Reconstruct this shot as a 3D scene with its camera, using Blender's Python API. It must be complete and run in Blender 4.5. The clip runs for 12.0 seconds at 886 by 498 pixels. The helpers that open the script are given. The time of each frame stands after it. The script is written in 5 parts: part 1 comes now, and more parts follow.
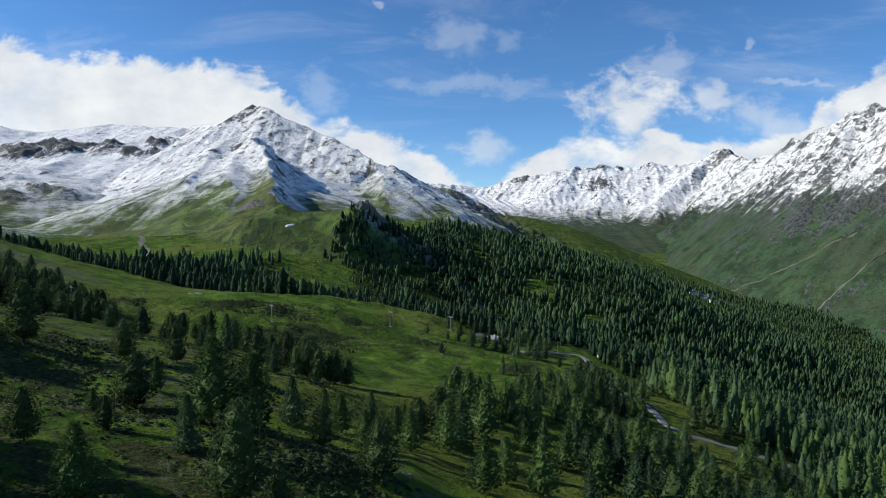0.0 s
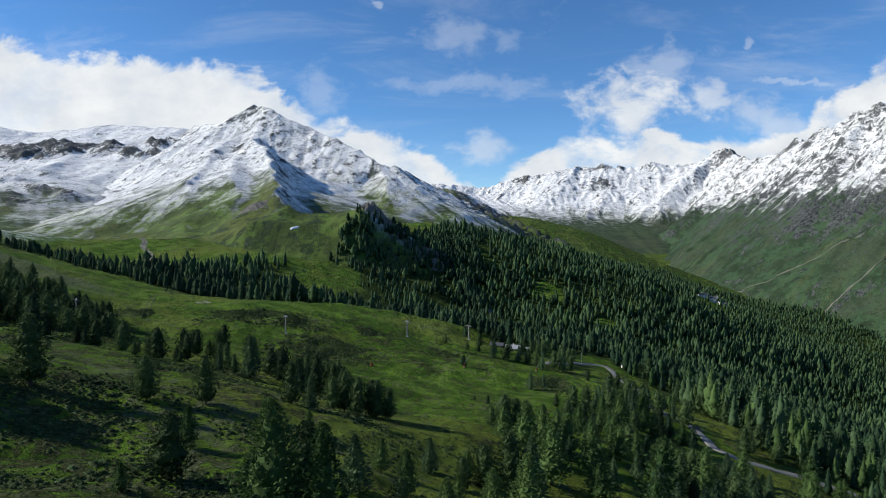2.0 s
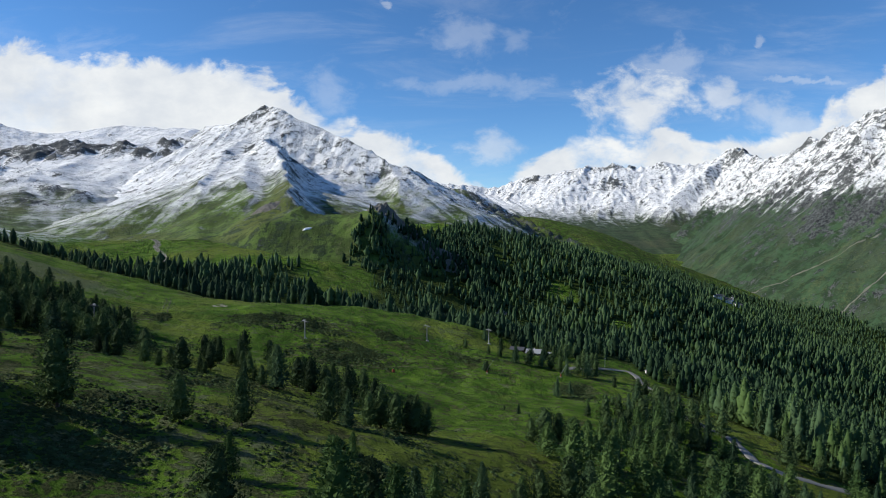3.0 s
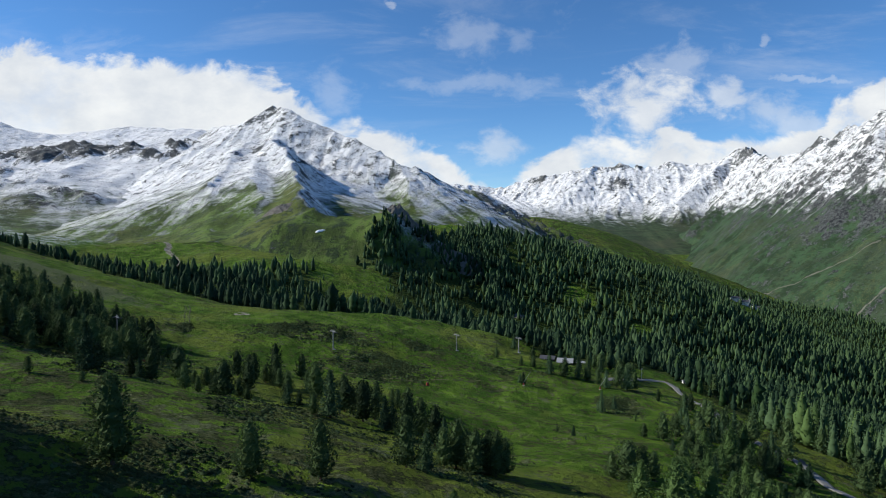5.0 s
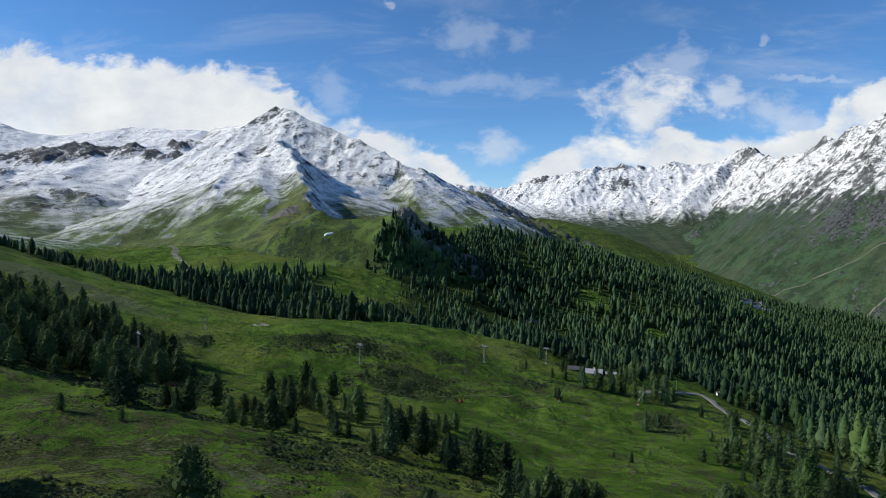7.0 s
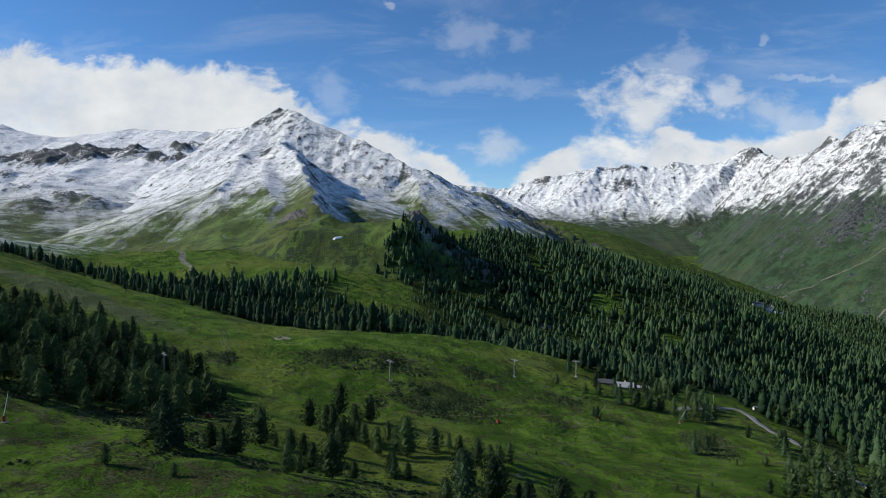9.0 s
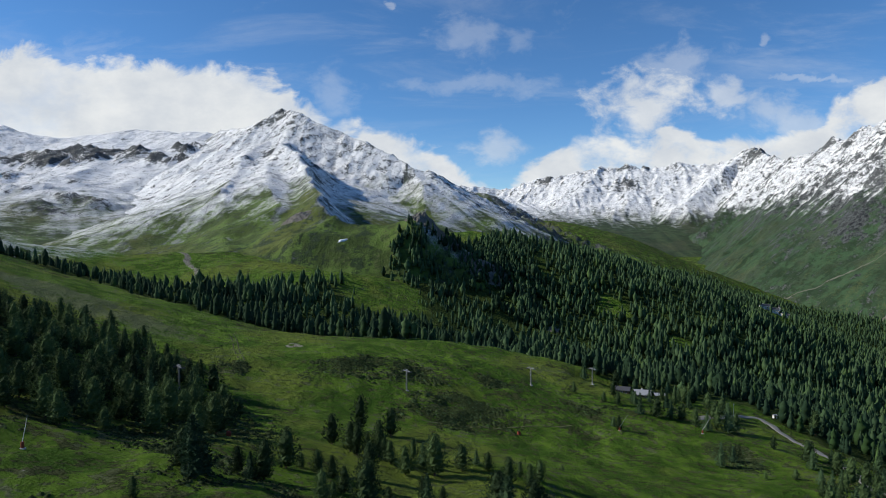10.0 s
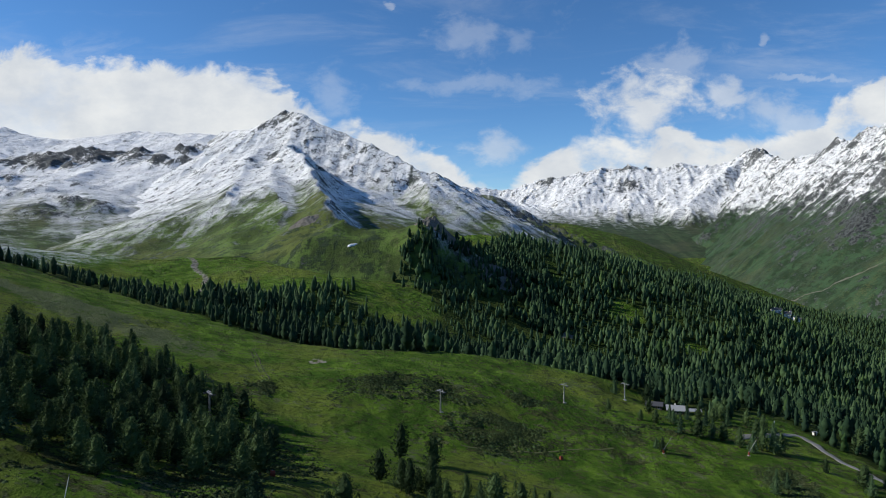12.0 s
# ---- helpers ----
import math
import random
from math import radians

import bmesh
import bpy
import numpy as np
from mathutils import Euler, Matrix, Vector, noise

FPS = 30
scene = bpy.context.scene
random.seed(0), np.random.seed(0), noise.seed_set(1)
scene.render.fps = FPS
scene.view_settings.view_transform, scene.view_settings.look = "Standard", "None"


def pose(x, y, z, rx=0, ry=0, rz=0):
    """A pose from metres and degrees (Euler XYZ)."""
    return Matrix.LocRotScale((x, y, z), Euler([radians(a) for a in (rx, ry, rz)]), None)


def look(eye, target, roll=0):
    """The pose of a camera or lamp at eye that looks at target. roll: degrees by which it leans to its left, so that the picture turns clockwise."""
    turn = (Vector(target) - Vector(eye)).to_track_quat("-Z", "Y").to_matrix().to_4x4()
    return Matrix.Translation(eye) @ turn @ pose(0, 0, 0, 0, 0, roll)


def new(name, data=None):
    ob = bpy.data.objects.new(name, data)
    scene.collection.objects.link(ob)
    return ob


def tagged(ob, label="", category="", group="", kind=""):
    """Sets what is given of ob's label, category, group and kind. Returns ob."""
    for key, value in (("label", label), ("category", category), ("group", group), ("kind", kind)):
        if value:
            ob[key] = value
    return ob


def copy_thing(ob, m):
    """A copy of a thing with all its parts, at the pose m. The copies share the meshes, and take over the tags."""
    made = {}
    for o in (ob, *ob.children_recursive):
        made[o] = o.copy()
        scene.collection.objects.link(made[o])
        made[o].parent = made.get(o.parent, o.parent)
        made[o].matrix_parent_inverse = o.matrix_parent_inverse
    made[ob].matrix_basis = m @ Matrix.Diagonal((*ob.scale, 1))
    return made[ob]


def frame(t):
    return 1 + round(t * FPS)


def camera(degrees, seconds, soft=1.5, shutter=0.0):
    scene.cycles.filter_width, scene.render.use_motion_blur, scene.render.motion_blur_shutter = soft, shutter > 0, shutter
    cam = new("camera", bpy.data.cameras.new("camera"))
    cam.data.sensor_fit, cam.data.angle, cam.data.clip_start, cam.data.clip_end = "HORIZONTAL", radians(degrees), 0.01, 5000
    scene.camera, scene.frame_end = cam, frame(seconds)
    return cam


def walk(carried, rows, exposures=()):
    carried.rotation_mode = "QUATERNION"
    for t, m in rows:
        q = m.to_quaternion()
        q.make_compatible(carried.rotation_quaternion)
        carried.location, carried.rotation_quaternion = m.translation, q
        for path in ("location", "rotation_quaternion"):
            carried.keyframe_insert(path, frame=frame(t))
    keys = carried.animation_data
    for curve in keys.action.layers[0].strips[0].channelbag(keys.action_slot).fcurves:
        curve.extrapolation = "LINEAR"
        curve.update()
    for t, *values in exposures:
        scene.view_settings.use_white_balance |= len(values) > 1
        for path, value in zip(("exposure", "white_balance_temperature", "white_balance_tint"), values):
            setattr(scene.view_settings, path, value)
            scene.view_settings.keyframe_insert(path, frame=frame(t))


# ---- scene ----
cam = camera(70, 12.0, soft=1.0)
PATH = [
    (0, -0.08, -0.05, 99.90, 87.929, -0.259, -1.105),
    (0.5, -2.46, 4.04, 100.88, 87.924, -0.239, -1.150),
    (1, -5.10, 8.01, 101.73, 87.919, -0.219, -1.147),
    (1.5, -7.97, 11.87, 102.48, 87.916, -0.199, -1.153),
    (2, -11.01, 15.65, 103.16, 87.912, -0.179, -1.162),
    (2.5, -14.20, 19.34, 103.79, 87.910, -0.159, -0.779),
    (3, -17.49, 22.95, 104.41, 87.908, -0.138, -0.374),
    (3.5, -20.86, 26.50, 105.03, 87.906, -0.118, -0.080),
    (4, -24.30, 29.98, 105.68, 87.905, -0.098, 0.000),
    (4.5, -27.77, 33.41, 106.36, 87.905, -0.078, 0.020),
    (5, -31.28, 36.78, 107.09, 87.905, -0.058, 0.020),
    (5.5, -34.80, 40.10, 107.88, 87.906, -0.038, 0.020),
    (6, -38.34, 43.36, 108.74, 87.908, -0.018, -0.003),
    (6.5, -41.88, 46.59, 109.67, 87.910, 0.002, -0.000),
    (7, -45.42, 49.76, 110.67, 87.912, 0.022, -0.004),
    (7.5, -48.96, 52.90, 111.75, 87.916, 0.042, 0.000),
    (8, -52.49, 55.99, 112.89, 87.919, 0.062, 0.000),
    (8.5, -56.03, 59.05, 114.09, 87.924, 0.082, 0.000),
    (9, -59.57, 62.08, 115.35, 87.929, 0.102, -0.001),
    (9.5, -63.10, 65.08, 116.64, 87.934, 0.122, 0.035),
    (10, -66.64, 68.06, 117.97, 87.941, 0.143, 0.056),
    (10.5, -70.17, 71.02, 119.30, 87.947, 0.163, 0.039),
    (11, -73.69, 73.98, 120.63, 87.955, 0.183, 0.033),
    (11.5, -77.20, 76.94, 121.93, 87.963, 0.203, 0.048),
    (12, -80.69, 79.91, 123.18, 87.971, 0.223, 0.030),
]
walk(cam, [(t, pose(x, y, z, rx, ry, rz)) for t, x, y, z, rx, ry, rz in PATH],
     exposures=((0.0, 0.27, 6500, 8), (6.0, 0.27, 6500, 8), (9.0, 0.12, 6500, 8), (12.0, 0.12, 6500, 8)))

# ---------------------------------------------------------------- sun and sky
SUN_TURN, SUN_HEIGHT = radians(-87), radians(32)
TOWARDS_SUN = Vector((math.sin(SUN_TURN) * math.cos(SUN_HEIGHT), math.cos(SUN_TURN) * math.cos(SUN_HEIGHT), math.sin(SUN_HEIGHT)))
sun = new("sun", bpy.data.lights.new("sun", "SUN"))
sun.data.energy, sun.data.angle, sun.data.color = 4.2, radians(0.6), (1.0, 0.95, 0.86)
sun.matrix_world = look(TOWARDS_SUN * 500, (0, 0, 0))


class Nodes:
    """Short hand for building a node tree."""

    def __init__(self, tree):
        self.tree = tree
        tree.nodes.clear()

    def add(self, kind, **settings):
        node = self.tree.nodes.new("ShaderNode" + kind)
        for key, value in settings.items():
            if key == "op":
                node.operation = value
            elif key == "blend":
                node.blend_type = value
            elif key == "data":
                node.data_type = value
            elif key == "attribute":
                node.attribute_name = value
            elif key == "sky":
                node.sky_type = value
        return node

    def put(self, socket, value):
        if hasattr(value, "is_output"):
            self.tree.links.new(value, socket)
        elif isinstance(value, (tuple, list)) and socket.type == "RGBA":
            socket.default_value = (*value, 1)[:4]
        else:
            socket.default_value = value

    def math(self, op, a, b=0.0, clamp=False):
        node = self.add("Math", op=op)
        node.use_clamp = clamp
        self.put(node.inputs[0], a)
        self.put(node.inputs[1], b)
        return node.outputs[0]

    def even(self, at, scale, detail=5.0, rough=0.6):
        """Noise round nought, mostly between -1 and 1."""
        spread = sum(rough ** (2 * k) for k in range(int(detail) + 1)) ** 0.5 * 0.13 / sum(rough ** k for k in range(int(detail) + 1))
        return self.math("DIVIDE", self.math("SUBTRACT", self.noise(at, scale, detail, rough), 0.5), spread)

    def total(self, *terms):
        """A weighted sum."""
        out = None
        for weight, value in terms:
            node = self.math("MULTIPLY", value, weight)
            out = node if out is None else self.math("ADD", out, node)
        return out

    def ramp(self, value, low, high, a=0.0, b=1.0):
        node = self.add("MapRange")
        node.interpolation_type = "SMOOTHSTEP"
        for n, v in enumerate((value, low, high, a, b)):
            self.put(node.inputs[n], v)
        return node.outputs[0]

    def mix(self, factor, a, b, blend="MIX"):
        node = self.add("MixRGB", blend=blend)
        for n, v in enumerate((factor, a, b)):
            self.put(node.inputs[n], v)
        return node.outputs[0]

    def noise(self, vector, scale, detail=4.0, rough=0.55, warp=0.0):
        node = self.add("TexNoise")
        self.put(node.inputs["Vector"], vector)
        for key, v in (("Scale", scale), ("Detail", detail), ("Roughness", rough), ("Distortion", warp)):
            node.inputs[key].default_value = v
        return node.outputs[0]

    def scaled(self, vector, x, y, z):
        node = self.add("VectorMath", op="MULTIPLY")
        self.put(node.inputs[0], vector)
        node.inputs[1].default_value = (x, y, z)
        return node.outputs[0]


def make_world():
    """Deep blue alpine sky with a bank of fair-weather cloud along the ridges and high wisps."""
    world = bpy.data.worlds.new("sky")
    scene.world = world
    world.use_nodes = True
    n = Nodes(world.node_tree)
    sky = n.add("TexSky", sky="NISHITA")
    sky.sun_disc, sky.sun_elevation, sky.sun_rotation = False, SUN_HEIGHT, SUN_TURN
    sky.altitude, sky.air_density, sky.dust_density, sky.ozone_density = 2200, 1.0, 0.0, 6.0
    way = n.add("TexCoord").outputs["Generated"]
    part = n.add("SeparateXYZ")
    n.put(part.inputs[0], way)
    ahead = n.math("MAXIMUM", part.outputs[1], 0.25)
    u = n.math("DIVIDE", part.outputs[0], ahead)
    v = n.math("DIVIDE", part.outputs[2], ahead)
    flat = n.add("CombineXYZ")
    n.put(flat.inputs[0], u)
    n.put(flat.inputs[1], n.math("MULTIPLY", v, 1.5))
    # how high the bank reaches, from the left of the view to the right
    ramp = n.add("ValToRGB")
    tops = [(-0.80, 0.262), (-0.70, 0.272), (-0.61, 0.280), (-0.52, 0.262), (-0.43, 0.264), (-0.34, 0.252), (-0.27, 0.246), (-0.22, 0.206), (-0.165, 0.166), (-0.075, 0.147), (-0.004, 0.125), (0.05, 0.080), (0.10, 0.072),
            (0.14, 0.105), (0.18, 0.136), (0.25, 0.150), (0.38, 0.158), (0.46, 0.142), (0.50, 0.128), (0.57, 0.158), (0.62, 0.200), (0.70, 0.256), (0.80, 0.280)]
    while len(ramp.color_ramp.elements) < len(tops):
        ramp.color_ramp.elements.new(0.5)
    for stop, (at, high) in zip(ramp.color_ramp.elements, tops):
        stop.position, stop.color = (at + 0.8) / 1.6, (high, high, high, 1)
    n.put(ramp.inputs[0], n.math("ADD", n.math("MULTIPLY", u, 0.625), 0.5))
    over = n.math("SUBTRACT", ramp.outputs[0], v)
    billow = n.noise(flat.outputs[0], 13.0, 9.0, 0.58, 0.35)
    lumps = n.math("MULTIPLY", n.math("SUBTRACT", billow, 0.52), 0.13)
    bank = n.ramp(n.math("ADD", over, lumps), -0.006, 0.020)
    thin = n.ramp(n.noise(flat.outputs[0], 6.0, 7.0, 0.62), 0.34, 0.52)
    loose = n.ramp(u, -0.2, 0.1, 0.15, 0.75)
    bank = n.math("MULTIPLY", bank, n.math("SUBTRACT", 1.0, n.math("MULTIPLY", loose, n.math("SUBTRACT", 1.0, thin))))
    # torn puffs above the valley head and thin scraps higher up: where, how wide and high, how dense
    torn = n.noise(flat.outputs[0], 15.0, 9.0, 0.62, 0.3)
    wu = n.math("ADD", u, n.math("MULTIPLY", n.math("SUBTRACT", n.noise(flat.outputs[0], 9.0, 5.0, 0.6), 0.5), 0.09))
    wv = n.math("ADD", v, n.math("MULTIPLY", n.math("SUBTRACT", n.noise(n.scaled(flat.outputs[0], 1.0, 1.0, 1.0), 11.0, 5.0, 0.6, 0.4), 0.5), 0.06))
    tower = None
    for pu, pv, ru, rv, dense in ((0.322, 0.190, 0.078, 0.052, 0.92), (0.292, 0.218, 0.034, 0.026, 0.75), (0.438, 0.203, 0.038, 0.034, 0.62), (0.370, 0.252, 0.070, 0.030, 0.34), (0.515, 0.178, 0.055, 0.034, 0.45), (0.560, 0.160, 0.060, 0.024, 0.5),
                                  (0.045, 0.298, 0.052, 0.030, 0.24), (0.112, 0.288, 0.030, 0.028, 0.18), (0.505, 0.292, 0.007, 0.010, 0.26), (-0.090, 0.345, 0.009, 0.006, 0.3), (0.050, 0.222, 0.150, 0.016, 0.22), (0.570, 0.226, 0.090, 0.006, 0.3), (0.075, 0.118, 0.040, 0.026, 0.5), (-0.170, 0.205, 0.040, 0.045, 0.22)):
        du = n.math("DIVIDE", n.math("SUBTRACT", wu, pu), ru)
        dv = n.math("DIVIDE", n.math("SUBTRACT", wv, pv), rv)
        oval = n.math("SQRT", n.math("ADD", n.math("MULTIPLY", du, du), n.math("MULTIPLY", dv, dv)))
        puff = n.ramp(n.math("SUBTRACT", n.math("MULTIPLY", n.math("SUBTRACT", torn, 0.42), 3.2), n.math("SUBTRACT", oval, 0.9)), -0.15, 0.95, 0.0, dense)
        tower = puff if tower is None else n.math("MAXIMUM", tower, puff)
    wisp_at = n.scaled(flat.outputs[0], 1.0, 3.4, 1.0)
    wisps = n.math("MULTIPLY", n.ramp(n.noise(wisp_at, 2.6, 9.0, 0.64, 0.5), 0.47, 0.80), 0.26)
    patchy = n.math("MULTIPLY", n.ramp(n.noise(flat.outputs[0], 8.0, 9.0, 0.66, 0.5), 0.52, 0.74), n.ramp(n.noise(flat.outputs[0], 2.1, 1.0), 0.50, 0.60))
    cover = n.math("MAXIMUM", n.math("MAXIMUM", bank, tower), n.math("MAXIMUM", wisps, n.math("MULTIPLY", patchy, 0.2)), True)
    soft = n.noise(flat.outputs[0], 8.0, 7.0, 0.6)
    white = n.mix(n.ramp(soft, 0.3, 0.72), (4.9, 5.2, 5.7), (6.5, 6.6, 6.7))
    deep = n.add("HueSaturation")
    deep.inputs["Saturation"].default_value = 1.10
    n.put(deep.inputs["Color"], sky.outputs[0])
    colour = n.mix(cover, deep.outputs[0], white)
    back = n.add("Background")
    n.put(back.inputs[0], colour)
    back.inputs[1].default_value = 0.118
    out = n.add("OutputWorld")
    n.put(out.inputs[0], back.outputs[0])


make_world()


# ---------------------------------------------------------------- materials
def material(name, rough=0.8, specular=0.3):
    mat = bpy.data.materials.new(name)
    mat.use_nodes = True
    n = Nodes(mat.node_tree)
    shader = n.add("BsdfPrincipled")
    shader.inputs["Roughness"].default_value = rough
    shader.inputs["Specular IOR Level"].default_value = specular
    out = n.add("OutputMaterial")
    n.put(out.inputs[0], shader.outputs[0])
    return mat, n, shader


def bump(n, shader, height, strength, distance):
    node = n.add("Bump")
    node.inputs["Strength"].default_value, node.inputs["Distance"].default_value = strength, distance
    n.put(node.inputs["Height"], height)
    n.put(shader.inputs["Normal"], node.outputs[0])


def plain(name, colour, rough=0.7, metal=0.0, grain=0.25, scale=3.0):
    """One base colour with a mottle of its own."""
    mat, n, shader = material(name, rough)
    shader.inputs["Metallic"].default_value = metal
    at = n.add("TexCoord").outputs["Object"]
    dark = tuple(c * (1 - grain) for c in colour)
    light = tuple(min(1.0, c * (1 + grain)) for c in colour)
    n.put(shader.inputs["Base Color"], n.mix(n.noise(at, scale, 5.0, 0.6), dark, light))
    return mat


def meadow_material():
    """Alpine pasture with heath, bare earth and dwarf shrubs; forest floor under the woods."""
    mat, n, shader = material("alpine_meadow", 0.95, 0.04)
    at = n.add("NewGeometry").outputs["Position"]
    wide, mid, fine, tuft = n.even(at, 0.012, 5.0), n.even(at, 0.06, 6.0, 0.62), n.even(at, 0.4, 6.0, 0.65), n.even(at, 1.8, 5.0, 0.7)
    grass = n.mix(n.ramp(mid, -1.2, 1.2), (0.054, 0.116, 0.013), (0.112, 0.200, 0.023))
    grass = n.mix(n.ramp(wide, 0.0, 1.4, 0.0, 0.7), grass, (0.158, 0.196, 0.036))
    grass = n.mix(n.ramp(fine, 0.3, 1.5, 0.0, 0.7), grass, (0.036, 0.060, 0.015))
    grass = n.mix(n.ramp(n.total((0.8, tuft), (0.4, fine)), 0.4, 1.5, 0.0, 0.5), grass, (0.180, 0.212, 0.058))
    heath = n.add("Attribute", attribute="heath").outputs["Fac"]
    patch = n.math("MULTIPLY", n.ramp(n.total((1.8, heath), (0.8, n.even(at, 0.10, 7.0, 0.72)), (0.4, fine)), 1.3, 1.9), 0.9)
    shrub = n.mix(n.ramp(n.total((0.6, fine), (0.7, tuft)), -1.0, 1.0), (0.024, 0.032, 0.013), (0.082, 0.090, 0.036))
    colour = n.mix(patch, grass, shrub)
    worn = n.add("Attribute", attribute="worn").outputs["Fac"]
    colour = n.mix(n.ramp(n.total((1.6, worn), (0.3, mid), (0.35, fine)), 0.35, 1.2, 0.0, 0.9), colour, n.mix(n.ramp(tuft, -1.2, 1.2), (0.095, 0.120, 0.052), (0.165, 0.190, 0.100)))
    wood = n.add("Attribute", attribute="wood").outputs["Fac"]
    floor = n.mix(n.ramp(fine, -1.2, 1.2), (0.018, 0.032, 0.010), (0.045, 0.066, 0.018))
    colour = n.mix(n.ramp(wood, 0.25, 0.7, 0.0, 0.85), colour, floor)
    frost = n.add("Attribute", attribute="frost").outputs["Fac"]
    colour = n.mix(n.ramp(n.math("MULTIPLY", frost, n.total((1.0, 1.6), (0.6, mid), (0.5, fine), (0.5, tuft))), 0.6, 2.6, 0.0, 0.85), colour, (0.62, 0.64, 0.67))
    bare = n.add("Attribute", attribute="bare").outputs["Fac"]
    stones = n.mix(n.ramp(fine, -1.2, 1.2), (0.10, 0.09, 0.075), (0.34, 0.32, 0.28))
    colour = n.mix(n.ramp(n.total((1.0, bare), (0.12, fine)), 0.4, 0.6), colour, stones)
    n.put(shader.inputs["Base Color"], colour)
    bump(n, shader, n.total((0.16, fine), (0.34, n.even(at, 0.16, 4.0)), (0.9, n.even(at, 0.045, 3.0)), (0.10, tuft)), 1.0, 1.1)
    return mat


def mountain_material(name, snow_from, snow_to, green, rocky, shows, lower=0.0, late=0.0, thin=0.7):
    """Grass below, scree and rock between, fresh snow above; ledges and steep faces stay bare, and all of it runs down the fall lines."""
    mat, n, shader = material(name, 0.85, 0.2)
    geometry = n.add("NewGeometry")
    at = geometry.outputs["Position"]
    split = n.add("SeparateXYZ")
    n.put(split.inputs[0], at)
    facing = n.add("SeparateXYZ")
    n.put(facing.inputs[0], geometry.outputs["Normal"])
    run = n.add("Attribute", attribute="run").outputs["Fac"]
    crag = n.add("Attribute", attribute="crag").outputs["Fac"]
    wide, mid, fine = n.even(at, 0.006, 5.0, 0.5), n.even(at, 0.022, 8.0, 0.66), n.even(at, 0.10, 7.0, 0.70)
    speck, grit = n.even(at, 0.045, 8.0, 0.74), n.even(at, 0.30, 4.0, 0.72)
    grass = n.mix(n.ramp(mid, -1.2, 1.2), tuple(0.62 * c for c in green), tuple(1.25 * c for c in green))
    grass = n.mix(n.ramp(wide, 0.0, 1.3, 0.0, 0.7), grass, (green[0] * 1.35, green[1] * 0.95, green[2] * 1.2))
    grass = n.mix(n.ramp(fine, 0.3, 1.4, 0.0, 0.6), grass, (0.022, 0.036, 0.012))
    grass = n.mix(n.ramp(n.total((1.0, run), (0.8, speck)), 0.8, 1.6, 0.0, 0.8), grass, (0.016, 0.034, 0.013))
    grass = n.mix(n.ramp(n.total((-0.7, run), (0.7, grit)), 0.9, 1.8, 0.0, 0.5), grass, (0.12, 0.13, 0.05))
    rock = n.mix(n.ramp(n.total((0.6, fine), (0.7, grit)), -1.1, 1.3), (0.012, 0.014, 0.017), (0.098, 0.106, 0.102))
    rock = n.mix(n.ramp(run, 0.6, 1.6, 0.0, 0.5), rock, (0.110, 0.113, 0.106))
    steep = n.math("SUBTRACT", 1.0, facing.outputs[2])
    bare = n.total((6.0, steep), (0.5, run), (0.9, speck), (0.4, grit), (2.0, crag), (1.0, n.ramp(split.outputs[2], snow_from - 150, snow_from + 60, -0.8, 0.9)))
    colour = n.mix(n.ramp(bare, rocky, rocky + 0.5), grass, rock)
    # snow stays longer where the sun comes late
    level = n.total((1.0, split.outputs[2]), (lower, n.math("MAXIMUM", n.math("MULTIPLY", n.math("ADD", split.outputs[0], 230.0), -1.0), n.math("MULTIPLY", n.math("ADD", split.outputs[0], 230.0), 0.14))), (0.05 if lower else 0.0, split.outputs[1]), (13.0, mid), (25.0, run), (11.0, speck), (13.0, grit), (late, n.math("MAXIMUM", facing.outputs[0], 0.0)))
    ledge = n.ramp(n.total((0.85, speck), (0.8, grit), (-0.95, run), (6.0, steep), (2.5, crag)), shows, shows + 0.4)
    snow = n.math("MULTIPLY", n.ramp(level, snow_from, snow_to), n.math("SUBTRACT", 1.0, n.math("MULTIPLY", ledge, 0.95)))
    colour = n.mix(n.math("MULTIPLY", ledge, n.ramp(level, snow_from - 60, snow_to)), colour, rock)
    white = n.mix(n.ramp(mid, -1.5, 1.5), (0.74, 0.745, 0.75), (0.86, 0.855, 0.845))
    # a thin cover lets stones and turf through
    white = n.mix(n.ramp(n.total((0.8, grit), (0.7, run), (0.5, speck)), 0.75, 1.25, 0.0, thin), white, (0.13, 0.14, 0.155))
    colour = n.mix(snow, colour, white)
    n.put(shader.inputs["Base Color"], colour)
    bump(n, shader, n.total((0.025, grit), (0.07, speck), (0.06, mid), (-0.06, run)), 0.55, 7.0)
    return mat


